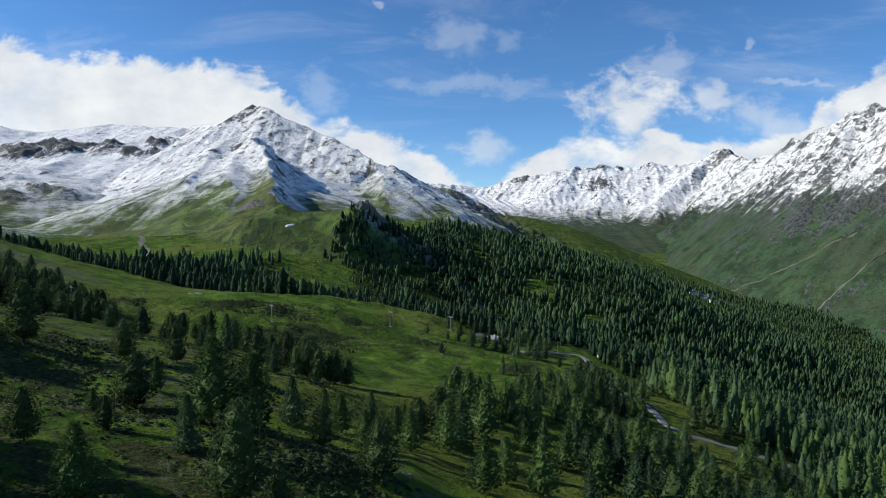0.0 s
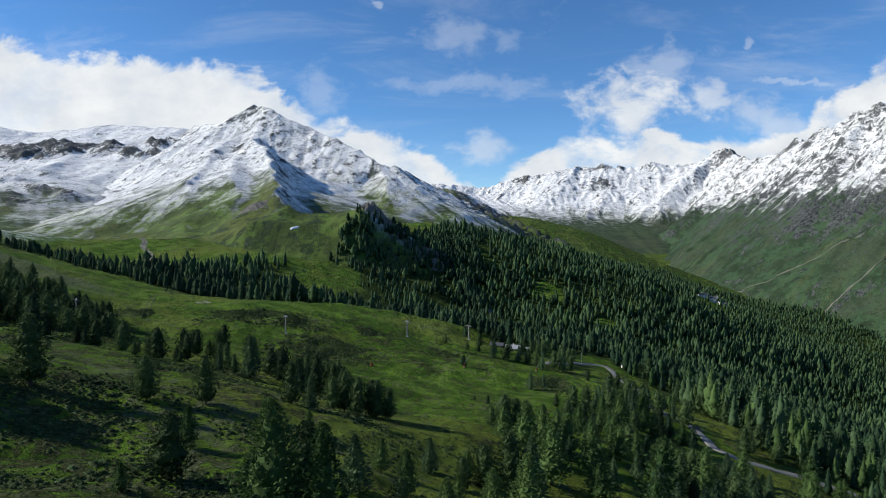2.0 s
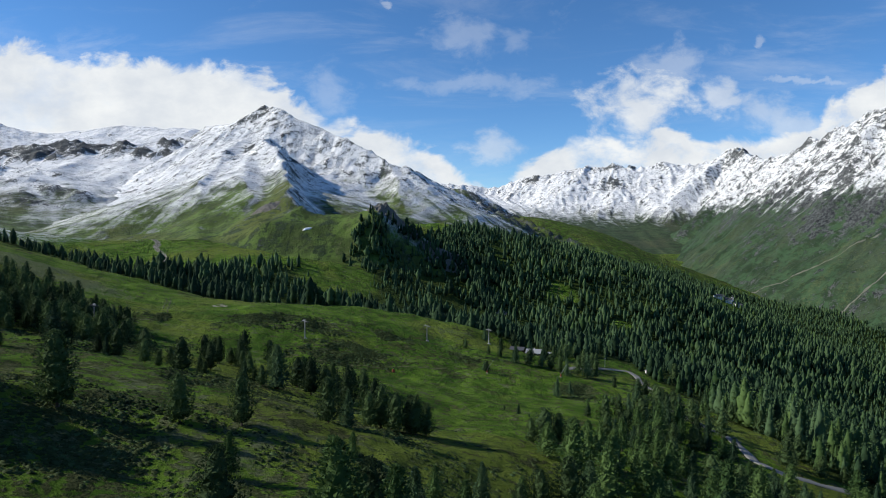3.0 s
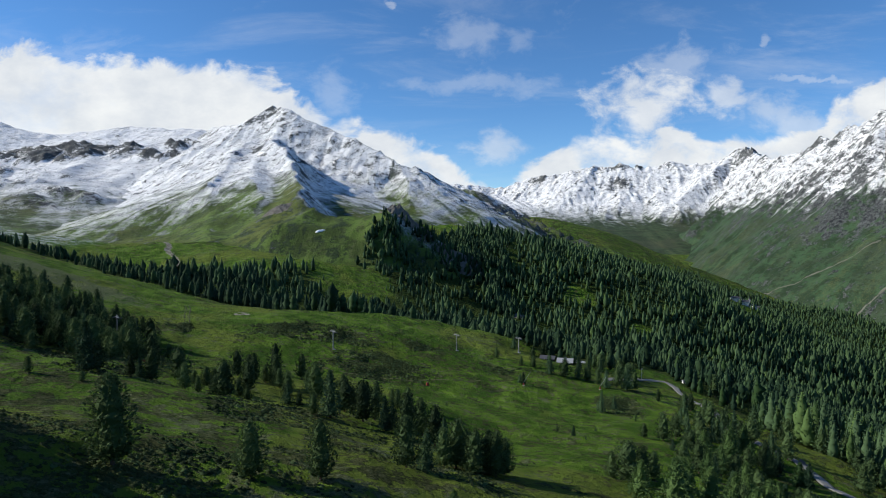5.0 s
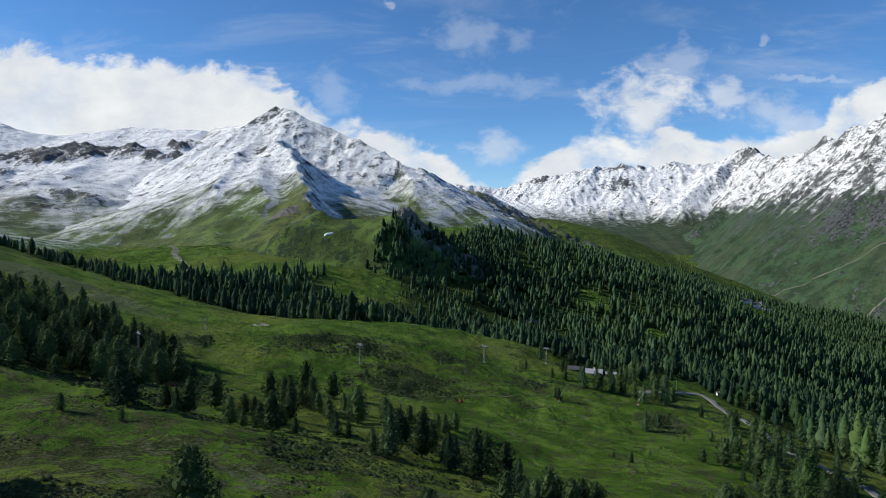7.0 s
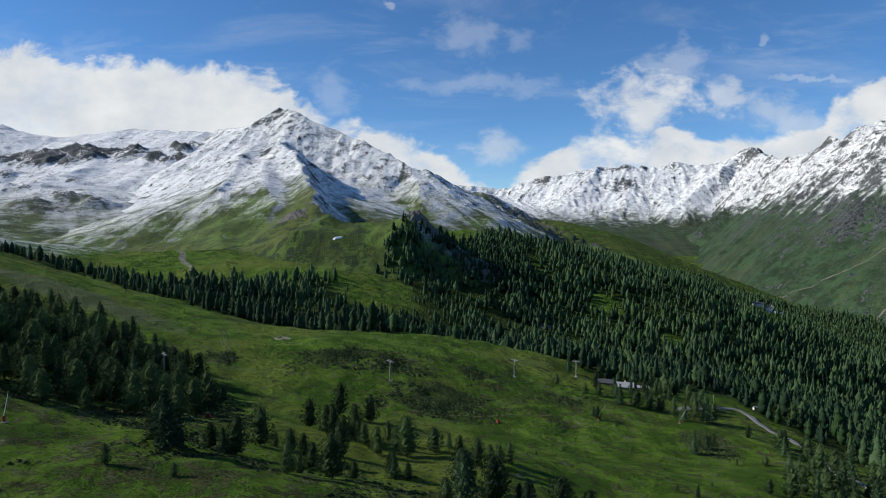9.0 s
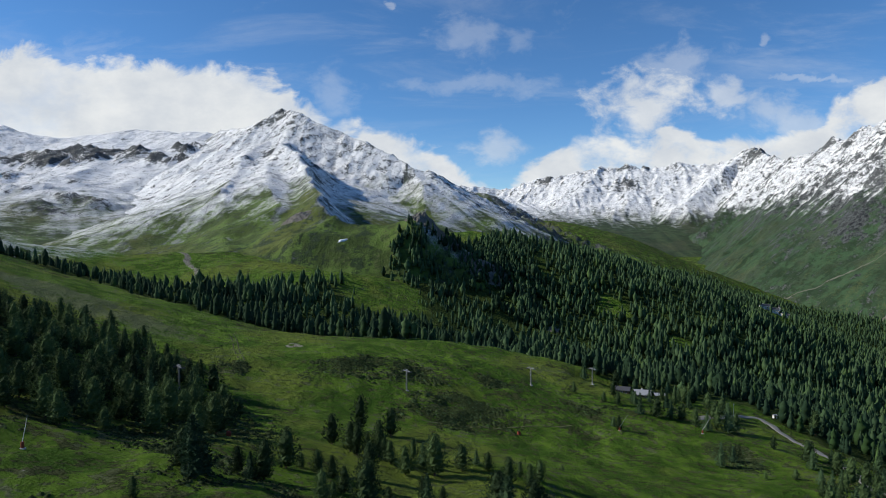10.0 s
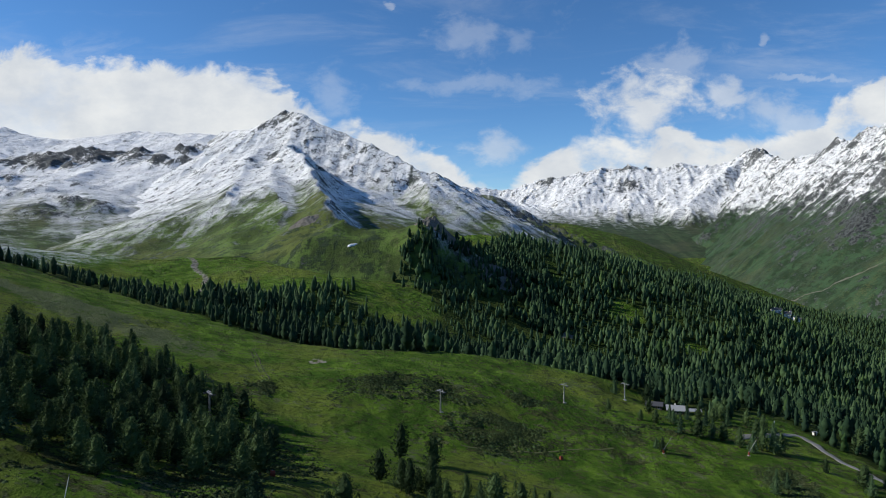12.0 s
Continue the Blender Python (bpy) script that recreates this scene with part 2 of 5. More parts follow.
def needle_material(name, dark, light):
    mat, n, shader = material(name, 0.8, 0.10)
    at = n.add("NewGeometry")
    tree = n.add("ObjectInfo").outputs["Random"]
    shade = n.math("ADD", n.math("MULTIPLY", n.noise(at.outputs["Position"], 0.5, 3.0), 0.55), n.math("MULTIPLY", at.outputs["Random Per Island"], 0.45))
    shade = n.math("ADD", shade, n.math("MULTIPLY", n.math("SUBTRACT", tree, 0.5), 0.35))
    # stands of darker and lighter growth
    shade = n.math("ADD", shade, n.math("MULTIPLY", n.even(at.outputs["Position"], 0.025, 3.0, 0.6), 0.13))
    colour = n.mix(n.ramp(shade, 0.2, 0.8), dark, light)
    n.put(shader.inputs["Base Color"], colour)
    glow = n.add("BsdfTranslucent")
    n.put(glow.inputs["Color"], colour)
    both = n.add("MixShader")
    both.inputs[0].default_value = 0.28
    n.put(both.inputs[1], shader.outputs[0])
    n.put(both.inputs[2], glow.outputs[0])
    n.put(mat.node_tree.nodes["Material Output"].inputs[0], both.outputs[0])
    return mat


MEADOW = meadow_material()
PEAK = mountain_material("peak_slopes", 214, 336, (0.072, 0.118, 0.020), 3.9, 2.35, 0.22, 190.0)
WALL = mountain_material("valley_wall_slopes", 178, 235, (0.034, 0.068, 0.031), 2.3, 2.05)
SNOWY = mountain_material("plateau_slopes", 85, 215, (0.066, 0.105, 0.028), 2.9, 2.8, thin=0.6)
FAR = mountain_material("far_range_slopes", 120, 230, (0.042, 0.068, 0.030), 2.6, 2.35)
PINE = needle_material("stone_pine_needles", (0.021, 0.039, 0.017), (0.084, 0.134, 0.050))
FIR = needle_material("fir_needles", (0.022, 0.048, 0.024), (0.080, 0.140, 0.058))
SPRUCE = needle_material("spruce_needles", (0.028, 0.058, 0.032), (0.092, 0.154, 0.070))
LARCH = needle_material("larch_needles", (0.038, 0.078, 0.026), (0.108, 0.178, 0.056))
HEATHER = needle_material("heather_and_juniper", (0.018, 0.032, 0.012), (0.060, 0.084, 0.029))
BARK = plain("pine_bark", (0.085, 0.062, 0.045), 0.9, 0.0, 0.4, 2.0)
ROCK = plain("grey_rock", (0.16, 0.145, 0.125), 0.9, 0.0, 0.5, 0.4)


# ---------------------------------------------------------------- the lie of the land
def hashed(ix, iy, seed):
    h = np.sin(ix * 127.1 + iy * 311.7 + seed * 74.7) * 43758.5453
    return h - np.floor(h)


def value_noise(x, y, seed=0):
    """Smooth noise from -1 to 1, one swell per unit."""
    ix, iy = np.floor(x), np.floor(y)
    fx, fy = x - ix, y - iy
    fx, fy = fx * fx * fx * (fx * (fx * 6 - 15) + 10), fy * fy * fy * (fy * (fy * 6 - 15) + 10)
    a, b = hashed(ix, iy, seed), hashed(ix + 1, iy, seed)
    c, d = hashed(ix, iy + 1, seed), hashed(ix + 1, iy + 1, seed)
    return 2 * ((a + (b - a) * fx) * (1 - fy) + (c + (d - c) * fx) * fy) - 1


def fractal(x, y, size, octaves=5, seed=0, rough=0.5, ridged=False):
    total, weight, reach = 0.0, 1.0, 0.0
    cosine, sine = math.cos(0.6), math.sin(0.6)
    px, py = x / size, y / size
    for n in range(octaves):
        v = value_noise(px, py, seed + n)
        total = total + weight * ((1 - 2 * np.abs(v)) if ridged else v)
        reach += weight
        weight *= rough
        px, py = 2.03 * (cosine * px - sine * py), 2.03 * (sine * px + cosine * py)
    return total / reach


def swells(x, y, xs, ys, radius, heights):
    z = 0.0 * x
    for cy, row in zip(ys, heights):
        for cx, h in zip(xs, row):
            z = z + h * np.exp(-((x - cx) ** 2 + (y - cy) ** 2) / (2 * radius**2))
    return z


BROAD = [
    [18.4, 42.2, 39.2, 6.6, -18.3, -16.4, -4.6],
    [37.4, 35.9, 17.2, 12.3, -71.4, -81.0, -23.1],
    [85.1, 30.9, -10.6, 57.4, -12.8, -42.2, -12.2],
    [62.6, -8.9, -14.3, -49.0, -48.2, -44.7, -29.7],
    [22.1, -0.4, 99.3, 52.6, 51.8, -77.4, -66.6],
    [23.2, 13.4, 7.4, -34.6, -10.5, -20.1, 11.8],
    [4.7, 3.3, 13.7, 53.9, 30.6, -43.3, -37.3],
    [0.2, 1.5, 16.8, 59.6, 54.0, -10.3, -25.7],
    [0.0, 0.2, 1.8, 5.4, -2.9, -20.0, -12.9],
]
NEAR = [
    [2.9, -1.8, -4.2, 3.2, 4.9, 4.5, -0.1, -2.2],
    [-1.9, -2.9, -1.5, 2.7, 2.2, -0.0, 1.3, 4.3],
    [0.2, 5.3, 3.6, -6.3, -8.7, -3.9, -2.7, 1.1],
    [4.5, -6.8, -13.3, -1.1, -4.2, 8.4, 2.5, -4.0],
    [0.9, 2.9, 2.7, 5.3, -7.3, -4.8, 0.4, -4.3],
    [-6.0, 2.8, -1.0, -2.2, 11.6, 4.3, 8.5, -3.6],
]
CLOSE = [
    [-2.3, 1.7, 3.7, 3.5, -0.8, -0.5],
    [0.2, 4.9, -1.1, -7.0, -3.9, 1.3],
    [-0.7, 0.6, 2.9, 3.3, -1.2, 0.5],
    [-2.0, -1.5, -0.1, 4.1, -0.3, 0.5],
    [0.8, 4.4, -0.4, -1.2, 5.4, 4.1],
]

# the knolls, hollows and banks of the pasture, and the smaller ones of its near slope
MIDDLE = [
    [-0.0, -0.0, -0.1, -0.5, -0.7, 0.9, 0.4, 0.0, -0.0],
    [0.0, -0.0, -0.5, -0.7, 0.2, 2.2, 0.9, -0.0, -0.1],
    [0.1, 0.4, 0.1, 0.2, -0.0, 0.3, 0.6, -0.6, -0.6],
    [0.4, 1.5, 0.6, 0.2, 0.9, -0.2, 0.5, 0.1, -0.7],
    [0.8, 2.9, 0.2, -1.6, 1.2, 0.9, 1.2, 3.3, 1.1],
    [-0.7, 2.7, -0.6, 0.4, -1.7, -1.4, -0.6, 0.4, -0.1],
    [-3.1, 0.7, -1.9, 3.5, -0.5, -0.1, 1.7, -0.4, -1.1],
    [-0.7, -2.3, -2.0, 2.2, 2.8, 0.3, 0.8, 0.8, -0.1],
    [0.8, -1.2, -1.0, 0.6, 1.5, -1.2, -1.2, -0.1, -0.1],
]
FINE = [
    [0.0, 0.0, 0.0, -0.6, -1.3, 0.9, 0.2, -0.1, -0.0],
    [-0.0, 0.0, 0.6, 0.1, -4.1, 3.7, 2.9, 0.2, 0.0],
    [-0.0, -0.3, -0.0, 1.7, 0.2, 1.0, 0.9, 0.1, 0.0],
    [-0.4, -2.6, -1.5, -2.6, -0.4, 1.0, 0.3, 0.4, 0.1],
    [0.9, -0.3, 4.5, 2.7, -1.1, -2.2, -0.8, 1.7, 0.5],
    [1.2, -0.6, -0.4, -2.0, 1.8, 0.1, -1.4, 0.5, 0.3],
    [-1.1, -1.8, 1.6, -1.2, 1.2, 0.3, -2.7, -1.0, -0.1],
    [-0.3, -0.8, 1.1, 0.5, 2.7, 3.3, 0.3, 1.5, 0.1],
]

# the foot of the mountain and the forested slope
HILL = [
    [-3.2, -9.1, -3.4, 2.0, 0.5, -0.4, 0.0, 0.0, -0.1, -0.7, -0.2],
    [-4.7, -12.4, 2.1, 16.5, 4.1, -6.7, -4.1, -0.3, -0.1, -5.8, -1.9],
    [-0.9, 3.5, 6.6, 0.7, 2.9, -11.6, -9.1, -0.7, 4.2, -6.7, -2.7],
    [-9.2, 8.1, -0.8, -26.5, 5.1, 1.5, 1.9, 1.9, 7.0, 1.6, -0.1],
    [-20.8, -5.2, 2.0, -5.1, 4.9, 3.7, 2.8, 1.0, 2.1, 3.1, 2.3],
]


def foothill(x, y):
    return swells(x, y, np.arange(-480, 521, 100.0), np.arange(640, 1041, 100.0), 75.0, HILL)


def ground_height(x, y):
    """Pasture shoulder falling to the valley on the right and rising to the left."""
    z = -14.48 + -0.36 * x / 1000 + -0.18 * y / 1000 + swells(x, y, np.arange(-700, 1101, 300.0), np.arange(-200, 2401, 325.0), 280.0, BROAD)
    z = z + swells(x, y, np.arange(-320, 241, 80.0), np.arange(40, 461, 84.0), 75.0, NEAR) + swells(x, y, np.arange(-130, 31, 32.0), np.arange(60, 205, 36.0), 30.0, CLOSE)
    z = z + swells(x, y, np.arange(-260, 141, 50.0), np.arange(60, 441, 47.0), 40.0, MIDDLE) + swells(x, y, np.arange(-160, 41, 25.0), np.arange(60, 245, 26.0), 19.0, FINE)
    # the crest behind the ski lift and the dip beyond it
    z = z - 5.0 * np.exp(-(((x - 36) / 22) ** 2 + ((y - 415) / 16) ** 2)) + 5.5 * np.exp(-(((x + 35) / 75) ** 2 + ((y - 443) / 26) ** 2)) - 11 * np.exp(-(((x + 40) / 150) ** 2 + ((y - 494) / 38) ** 2))
    z = z + foothill(x, y)
    away = np.hypot(x, y)
    z = z + 1.4 * fractal(x, y, 38, 4, 3) + 0.6 * fractal(x, y, 7, 3, 8) + 1.3 * fractal(x, y, 17, 3, 12) + np.clip(away - 450, 0, 500) / 500 * 9 * fractal(x, y, 130, 5, 5)
    # the high ground that shuts the place in behind the camera
    return z + 0.35 * np.clip(-y - 300, 0, 1200) + 0.4 * np.clip(x - 1300, 0, 1000) * np.clip((1500 - y) / 300, 0, 1)


def ridge_height(x, y, ridges):
    """The highest of some crests: rows of crest points, the fall to either side, and how soon it eases."""
    best = np.full_like(x, -900.0)
    for points, left, right, ease in ridges:
        last = len(points) - 2
        for k, ((ax, ay, az), (bx, by, bz)) in enumerate(zip(points[:-1], points[1:])):
            dx, dy = bx - ax, by - ay
            long2 = dx * dx + dy * dy
            along = ((x - ax) * dx + (y - ay) * dy) / long2
            t = np.clip(along, 0, 1)
            # past either end of a crest the land drops faster
            past = (np.clip(-along, 0, None) * (k == 0) + np.clip(along - 1, 0, None) * (k == last)) * math.sqrt(long2)
            ox, oy = x - ax - t * dx, y - ay - t * dy
            d = np.hypot(ox, oy)
            side = np.clip((dx * (y - ay) - dy * (x - ax)) / math.sqrt(long2) / 18, -1, 1)
            fall = (left + right) / 2 + side * (left - right) / 2
            z = az + t * (bz - az) - fall * ease * (np.power(1 + d / ease, 0.72) - 1) / 0.72 - 0.3 * np.clip(d - 700, 0, None) - 0.7 * past
            gap = np.clip(0.5 + 0.5 * (z - best) / 14, 0, 1)
            best = best + (z - best) * gap + 14 * gap * (1 - gap)
    return best


PEAK_RIDGES = [
    ([(-546, 1930, 461), (-560, 1906, 372), (-394, 1512, 287), (-319, 1285, 209), (-262, 1030, 162), (-215, 968, 152), (-165, 940, 140), (-100, 924, 134), (-45, 930, 97), (20, 926, 66), (87, 915, 45)], 1.0, 0.75, 600),
    ([(-546, 1930, 461), (-479, 1880, 441), (-418, 1840, 400), (-352, 1790, 360), (-290, 1750, 336), (-216, 1700, 300), (-158, 1640, 262)], 0.95, 0.80, 600),
    ([(-158, 1640, 262), (-112, 1655, 254), (-66, 1700, 241), (63, 1742, 183), (203, 1802, 129), (276, 1698, 89), (403, 1615, 48), (429, 1453, -4)], 0.84, 0.58, 400),
    ([(-546, 1930, 461), (-568, 1952, 455), (-592, 1985, 426), (-750, 2147, 432), (-928, 2423, 463)], 0.75, 0.83, 274),
    ([(-537, 1944, 425), (-556, 1777, 346), (-521, 1559, 264), (-470, 1236, 187), (-393, 1013, 112), (-321, 848, 56)], 0.45, 0.54, 256),
    ([(-455, 1530, 272), (-425, 1400, 235), (-395, 1260, 196), (-330, 1060, 150)], 0.38, 0.42, 200),
]
PLATEAU_RIDGES = [
    ([(-700, 2250, 380), (-930, 2420, 462), (-1036, 2471, 469), (-1279, 2562, 496), (-1457, 2561, 474), (-1560, 2511, 455), (-1703, 2562, 487), (-1792, 2563, 514), (-2127, 2565, 556), (-2600, 2300, 560)], 0.36, 0.5, 900),
    ([(-1100, 2000, 322), (-1050, 1700, 250), (-900, 1350, 160)], 0.28, 0.28, 300),
    ([(-1600, 2100, 390), (-1400, 1600, 280), (-1050, 1150, 175), (-800, 850, 96), (-780, 600, 40)], 0.3, 0.3, 300),
]
WALL_RIDGES = [
    ([(2000, 900, 560), (1750, 1500, 545), (1597, 1963, 536), (1544, 2112, 505), (1534, 2312, 483), (1557, 2561, 458), (1716, 3061, 460), (1774, 3361, 451), (1829, 3763, 492), (1868, 4117, 590)], 0.95, 0.7, 500),
    ([(1534, 2312, 483), (1330, 2260, 270), (1130, 2200, 60)], 0.9, 0.9, 300),
    ([(1597, 1963, 536), (1330, 1850, 230), (1080, 1740, -40)], 0.9, 0.9, 300),
    ([(1640, 2820, 458), (1380, 2780, 230), (1120, 2640, 30)], 0.9, 0.9, 300),
    ([(1716, 3061, 460), (1480, 3200, 260), (1200, 3150, 110)], 0.8, 0.8, 300),
]
FAR_RIDGES = [
    ([(1868, 4117, 590), (1797, 4215, 538), (1689, 4314, 499), (1556, 4365, 527), (1380, 4414, 516), (1200, 4464, 517), (1015, 4514, 513), (826, 4563, 466), (633, 4612, 441), (311, 4659, 367), (-58, 4660, 398), (-592, 4660, 398)], 0.6, 0.62, 300),
    ([(1556, 4365, 527), (1450, 4000, 330), (1300, 3600, 180)], 0.6, 0.6, 300),
    ([(1100, 4490, 515), (1020, 4100, 290), (900, 3700, 160)], 0.6, 0.6, 300),
    ([(633, 4612, 441), (600, 4250, 270), (560, 3900, 170)], 0.6, 0.6, 300),
]


def mountain_height(x, y, ridges, seed, crag, turn, size):
    """Crests with warped flanks, gullies and crags."""
    wx = x + 34 * fractal(x, y, 260, 3, seed) + 10 * fractal(x, y, 60, 3, seed + 5)
    wy = y + 34 * fractal(x, y, 260, 3, seed + 11) + 10 * fractal(x, y, 60, 3, seed + 15)
    z = ridge_height(wx, wy, ridges)
    high = np.clip((z - 60) / 260, 0.22, 1.0)
    c, s = math.cos(radians(turn)), math.sin(radians(turn))
    down, side = c * wx + s * wy, -s * wx + c * wy
    ribs = fractal(0.25 * down, side, size, 6, seed + 51, 0.62, True)
    crags = fractal(x, y, 1.8 * size, 7, seed + 21, 0.62, True)
    return z + crag * ((0.25 + 0.55 * high) * ribs + 0.55 * high * crags)


def peak_height(x, y):
    return mountain_height(x, y, PEAK_RIDGES, 40, 8, 58, 70) + foothill(x, y) - 0.45 * np.clip(900 - y, 0, None) - 0.35 * np.clip(1150 - y, 0, None) * np.clip((x - 60) / 150, 0, 1)


def plateau_height(x, y):
    return mountain_height(x, y, PLATEAU_RIDGES, 60, 10, 80, 120)


def wall_height(x, y):
    return mountain_height(x, y, WALL_RIDGES, 80, 55, 10, 120)


def far_height(x, y):
    valley = -70 + 0.2 * (y - 2650) + 0.0007 * np.abs(x - 950) ** 1.55
    return np.maximum(mountain_height(x, y, FAR_RIDGES, 100, 40, 70, 240), valley)


def land(x, y):
    """The top of all the ground at a place."""
    return np.maximum(np.maximum(ground_height(x, y), peak_height(x, y)), plateau_height(x, y))


def sheet(name, x, y, z, mat, kind, attributes=()):
    """One mesh from a grid of places."""
    rows, cols = x.shape
    verts = np.stack([x.ravel(), y.ravel(), z.ravel()], 1)
    i = np.arange(rows * cols).reshape(rows, cols)
    quads = np.stack([i[:-1, :-1], i[:-1, 1:], i[1:, 1:], i[1:, :-1]], -1).reshape(-1, 4)
    mesh = bpy.data.meshes.new(name)
    mesh.vertices.add(len(verts))
    mesh.vertices.foreach_set("co", verts.astype(np.float32).ravel())
    mesh.loops.add(quads.size)
    mesh.loops.foreach_set("vertex_index", quads.astype(np.int32).ravel())
    mesh.polygons.add(len(quads))
    mesh.polygons.foreach_set("loop_start", np.arange(0, quads.size, 4, dtype=np.int32))
    mesh.polygons.foreach_set("use_smooth", np.ones(len(quads), dtype=bool))
    mesh.update()
    for key, values in attributes:
        layer = mesh.attributes.new(key, "FLOAT", "POINT")
        layer.data.foreach_set("value", values.astype(np.float32).ravel())
    mesh.materials.append(mat)
    return tagged(new(name, mesh), kind=kind)


def blob(x, y, cx, cy, rx, ry, turn=0.0):
    """1 in the middle of an oval, 0 at its edge and beyond."""
    c, s = math.cos(radians(turn)), math.sin(radians(turn))
    u, v = (c * (x - cx) + s * (y - cy)) / rx, (-s * (x - cx) + c * (y - cy)) / ry
    return np.clip(1.6 - 1.6 * np.sqrt(u * u + v * v), 0, 1)


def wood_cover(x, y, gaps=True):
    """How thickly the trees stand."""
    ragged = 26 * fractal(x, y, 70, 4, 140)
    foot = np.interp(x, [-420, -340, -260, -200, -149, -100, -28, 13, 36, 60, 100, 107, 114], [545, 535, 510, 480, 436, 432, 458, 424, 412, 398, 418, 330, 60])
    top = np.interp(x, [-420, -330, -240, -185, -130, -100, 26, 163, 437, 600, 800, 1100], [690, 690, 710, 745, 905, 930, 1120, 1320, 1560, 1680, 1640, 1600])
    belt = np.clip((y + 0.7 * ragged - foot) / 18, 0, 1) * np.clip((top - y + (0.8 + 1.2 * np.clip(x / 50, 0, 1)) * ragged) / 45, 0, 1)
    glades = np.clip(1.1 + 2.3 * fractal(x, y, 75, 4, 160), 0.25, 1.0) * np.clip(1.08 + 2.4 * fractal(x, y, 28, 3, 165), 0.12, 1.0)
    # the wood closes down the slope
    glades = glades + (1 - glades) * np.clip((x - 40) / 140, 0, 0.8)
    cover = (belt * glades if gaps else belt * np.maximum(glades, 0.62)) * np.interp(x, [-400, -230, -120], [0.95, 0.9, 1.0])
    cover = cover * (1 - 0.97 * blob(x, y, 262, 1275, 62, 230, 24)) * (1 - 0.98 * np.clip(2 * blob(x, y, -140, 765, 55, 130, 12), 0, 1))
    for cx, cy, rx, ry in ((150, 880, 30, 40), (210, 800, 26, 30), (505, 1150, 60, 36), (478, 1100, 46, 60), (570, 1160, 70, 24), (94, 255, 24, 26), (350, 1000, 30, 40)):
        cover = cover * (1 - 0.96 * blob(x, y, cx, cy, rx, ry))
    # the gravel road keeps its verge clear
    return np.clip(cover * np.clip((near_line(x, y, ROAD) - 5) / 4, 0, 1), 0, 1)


ROAD = [(52, 362), (73, 374), (84, 382), (92, 387), (95, 382), (92, 366), (91, 352), (92, 338), (93, 324), (90, 306), (84, 292), (79, 280), (78, 270), (82, 256), (86, 242), (85, 230), (84, 220), (88, 215), (97, 218), (112, 220), (132, 218)]
STREAM = [(-520, 1075), (-489, 1052), (-462, 1000), (-446, 985), (-430, 930), (-405, 880), (-378, 840), (-366, 806), (-344, 775), (-327, 740), (-318, 705), (-300, 680), (-282, 663)]


def near_line(x, y, line):
    """How far it is to a line on the plan."""
    best = np.full_like(x, 1e6)
    for (ax, ay), (bx, by) in zip(line[:-1], line[1:]):
        dx, dy = bx - ax, by - ay
        t = np.clip(((x - ax) * dx + (y - ay) * dy) / (dx * dx + dy * dy), 0, 1)
        best = np.minimum(best, np.hypot(x - ax - t * dx, y - ay - t * dy))
    return best


def shrub_banks(x, y):
    """Dwarf shrubs on the hill of the ski lift and round the pines to its west: ovals with their turn and thickness."""
    bank = np.zeros_like(x)
    for cx, cy, rx, ry, turn, thick in ((-88, 353, 33, 16, 25, 1), (-74, 361, 13, 12, 0, 1), (-62, 316, 25, 16, 28, 1), (-116, 323, 9, 8, 0, 0.8), (-154, 317, 7, 16, 0, 1), (-42, 363, 11, 8, 0, 0.9), (-40, 350, 8, 5, 0, 0.8),
                                        (5, 352, 18, 10, 0, 0.7), (45, 307, 9, 15, 0, 0.9), (-172, 228, 52, 46, 0, 0.75), (-205, 300, 45, 30, -16, 0.7)):
        bank = np.maximum(bank, thick * np.clip(1.5 * blob(x, y, cx, cy, 1.3 * rx, 1.3 * ry, turn), 0, 1))
    return bank


def make_ground():
    wide = np.concatenate([np.linspace(-180, -50, 36)[:-1], np.linspace(-48, 44, 450), np.linspace(46, 180, 36)[1:]])
    far = np.concatenate([[0.0], np.geomspace(14, 2600, 380), np.geomspace(2700, 4700, 22)])
    a, r = np.meshgrid(np.radians(wide), far)
    x, y = -40 + r * np.sin(a), 20 + r * np.cos(a)
    z = ground_height(x, y)
    heath = np.clip(0.14 + 1.3 * fractal(x, y, 90, 4, 200) + 1.3 * shrub_banks(x, y) + 0.7 * blob(x, y, -90, 140, 70, 50) + 0.8 * blob(x, y, -225, 330, 60, 45) + np.clip(2.5 * blob(x, y, -66, 96, 42, 32, -20) + 1.8 * blob(x, y, -30, 62, 40, 26), 0, 1) + np.clip((y - 1400) / 200, 0, 1), 0, 1)
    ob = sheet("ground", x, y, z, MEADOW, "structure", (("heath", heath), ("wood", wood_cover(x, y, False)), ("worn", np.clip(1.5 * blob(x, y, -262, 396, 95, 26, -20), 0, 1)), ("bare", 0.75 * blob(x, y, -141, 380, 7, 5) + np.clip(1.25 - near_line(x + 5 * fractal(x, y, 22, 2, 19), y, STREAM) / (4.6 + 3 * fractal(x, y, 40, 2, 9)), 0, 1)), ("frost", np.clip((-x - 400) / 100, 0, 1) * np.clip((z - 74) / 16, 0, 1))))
    tagged(ob, "green alpine pasture with heath patches and forest floor", "ground")


def blurred(a, times):
    """Evens out a grid of numbers."""
    for _ in range(times):
        p = np.pad(a, 1, mode="edge")
        a = (p[:-2, 1:-1] + p[2:, 1:-1] + p[1:-1, :-2] + p[1:-1, 2:] + 2 * a) / 6
    return a


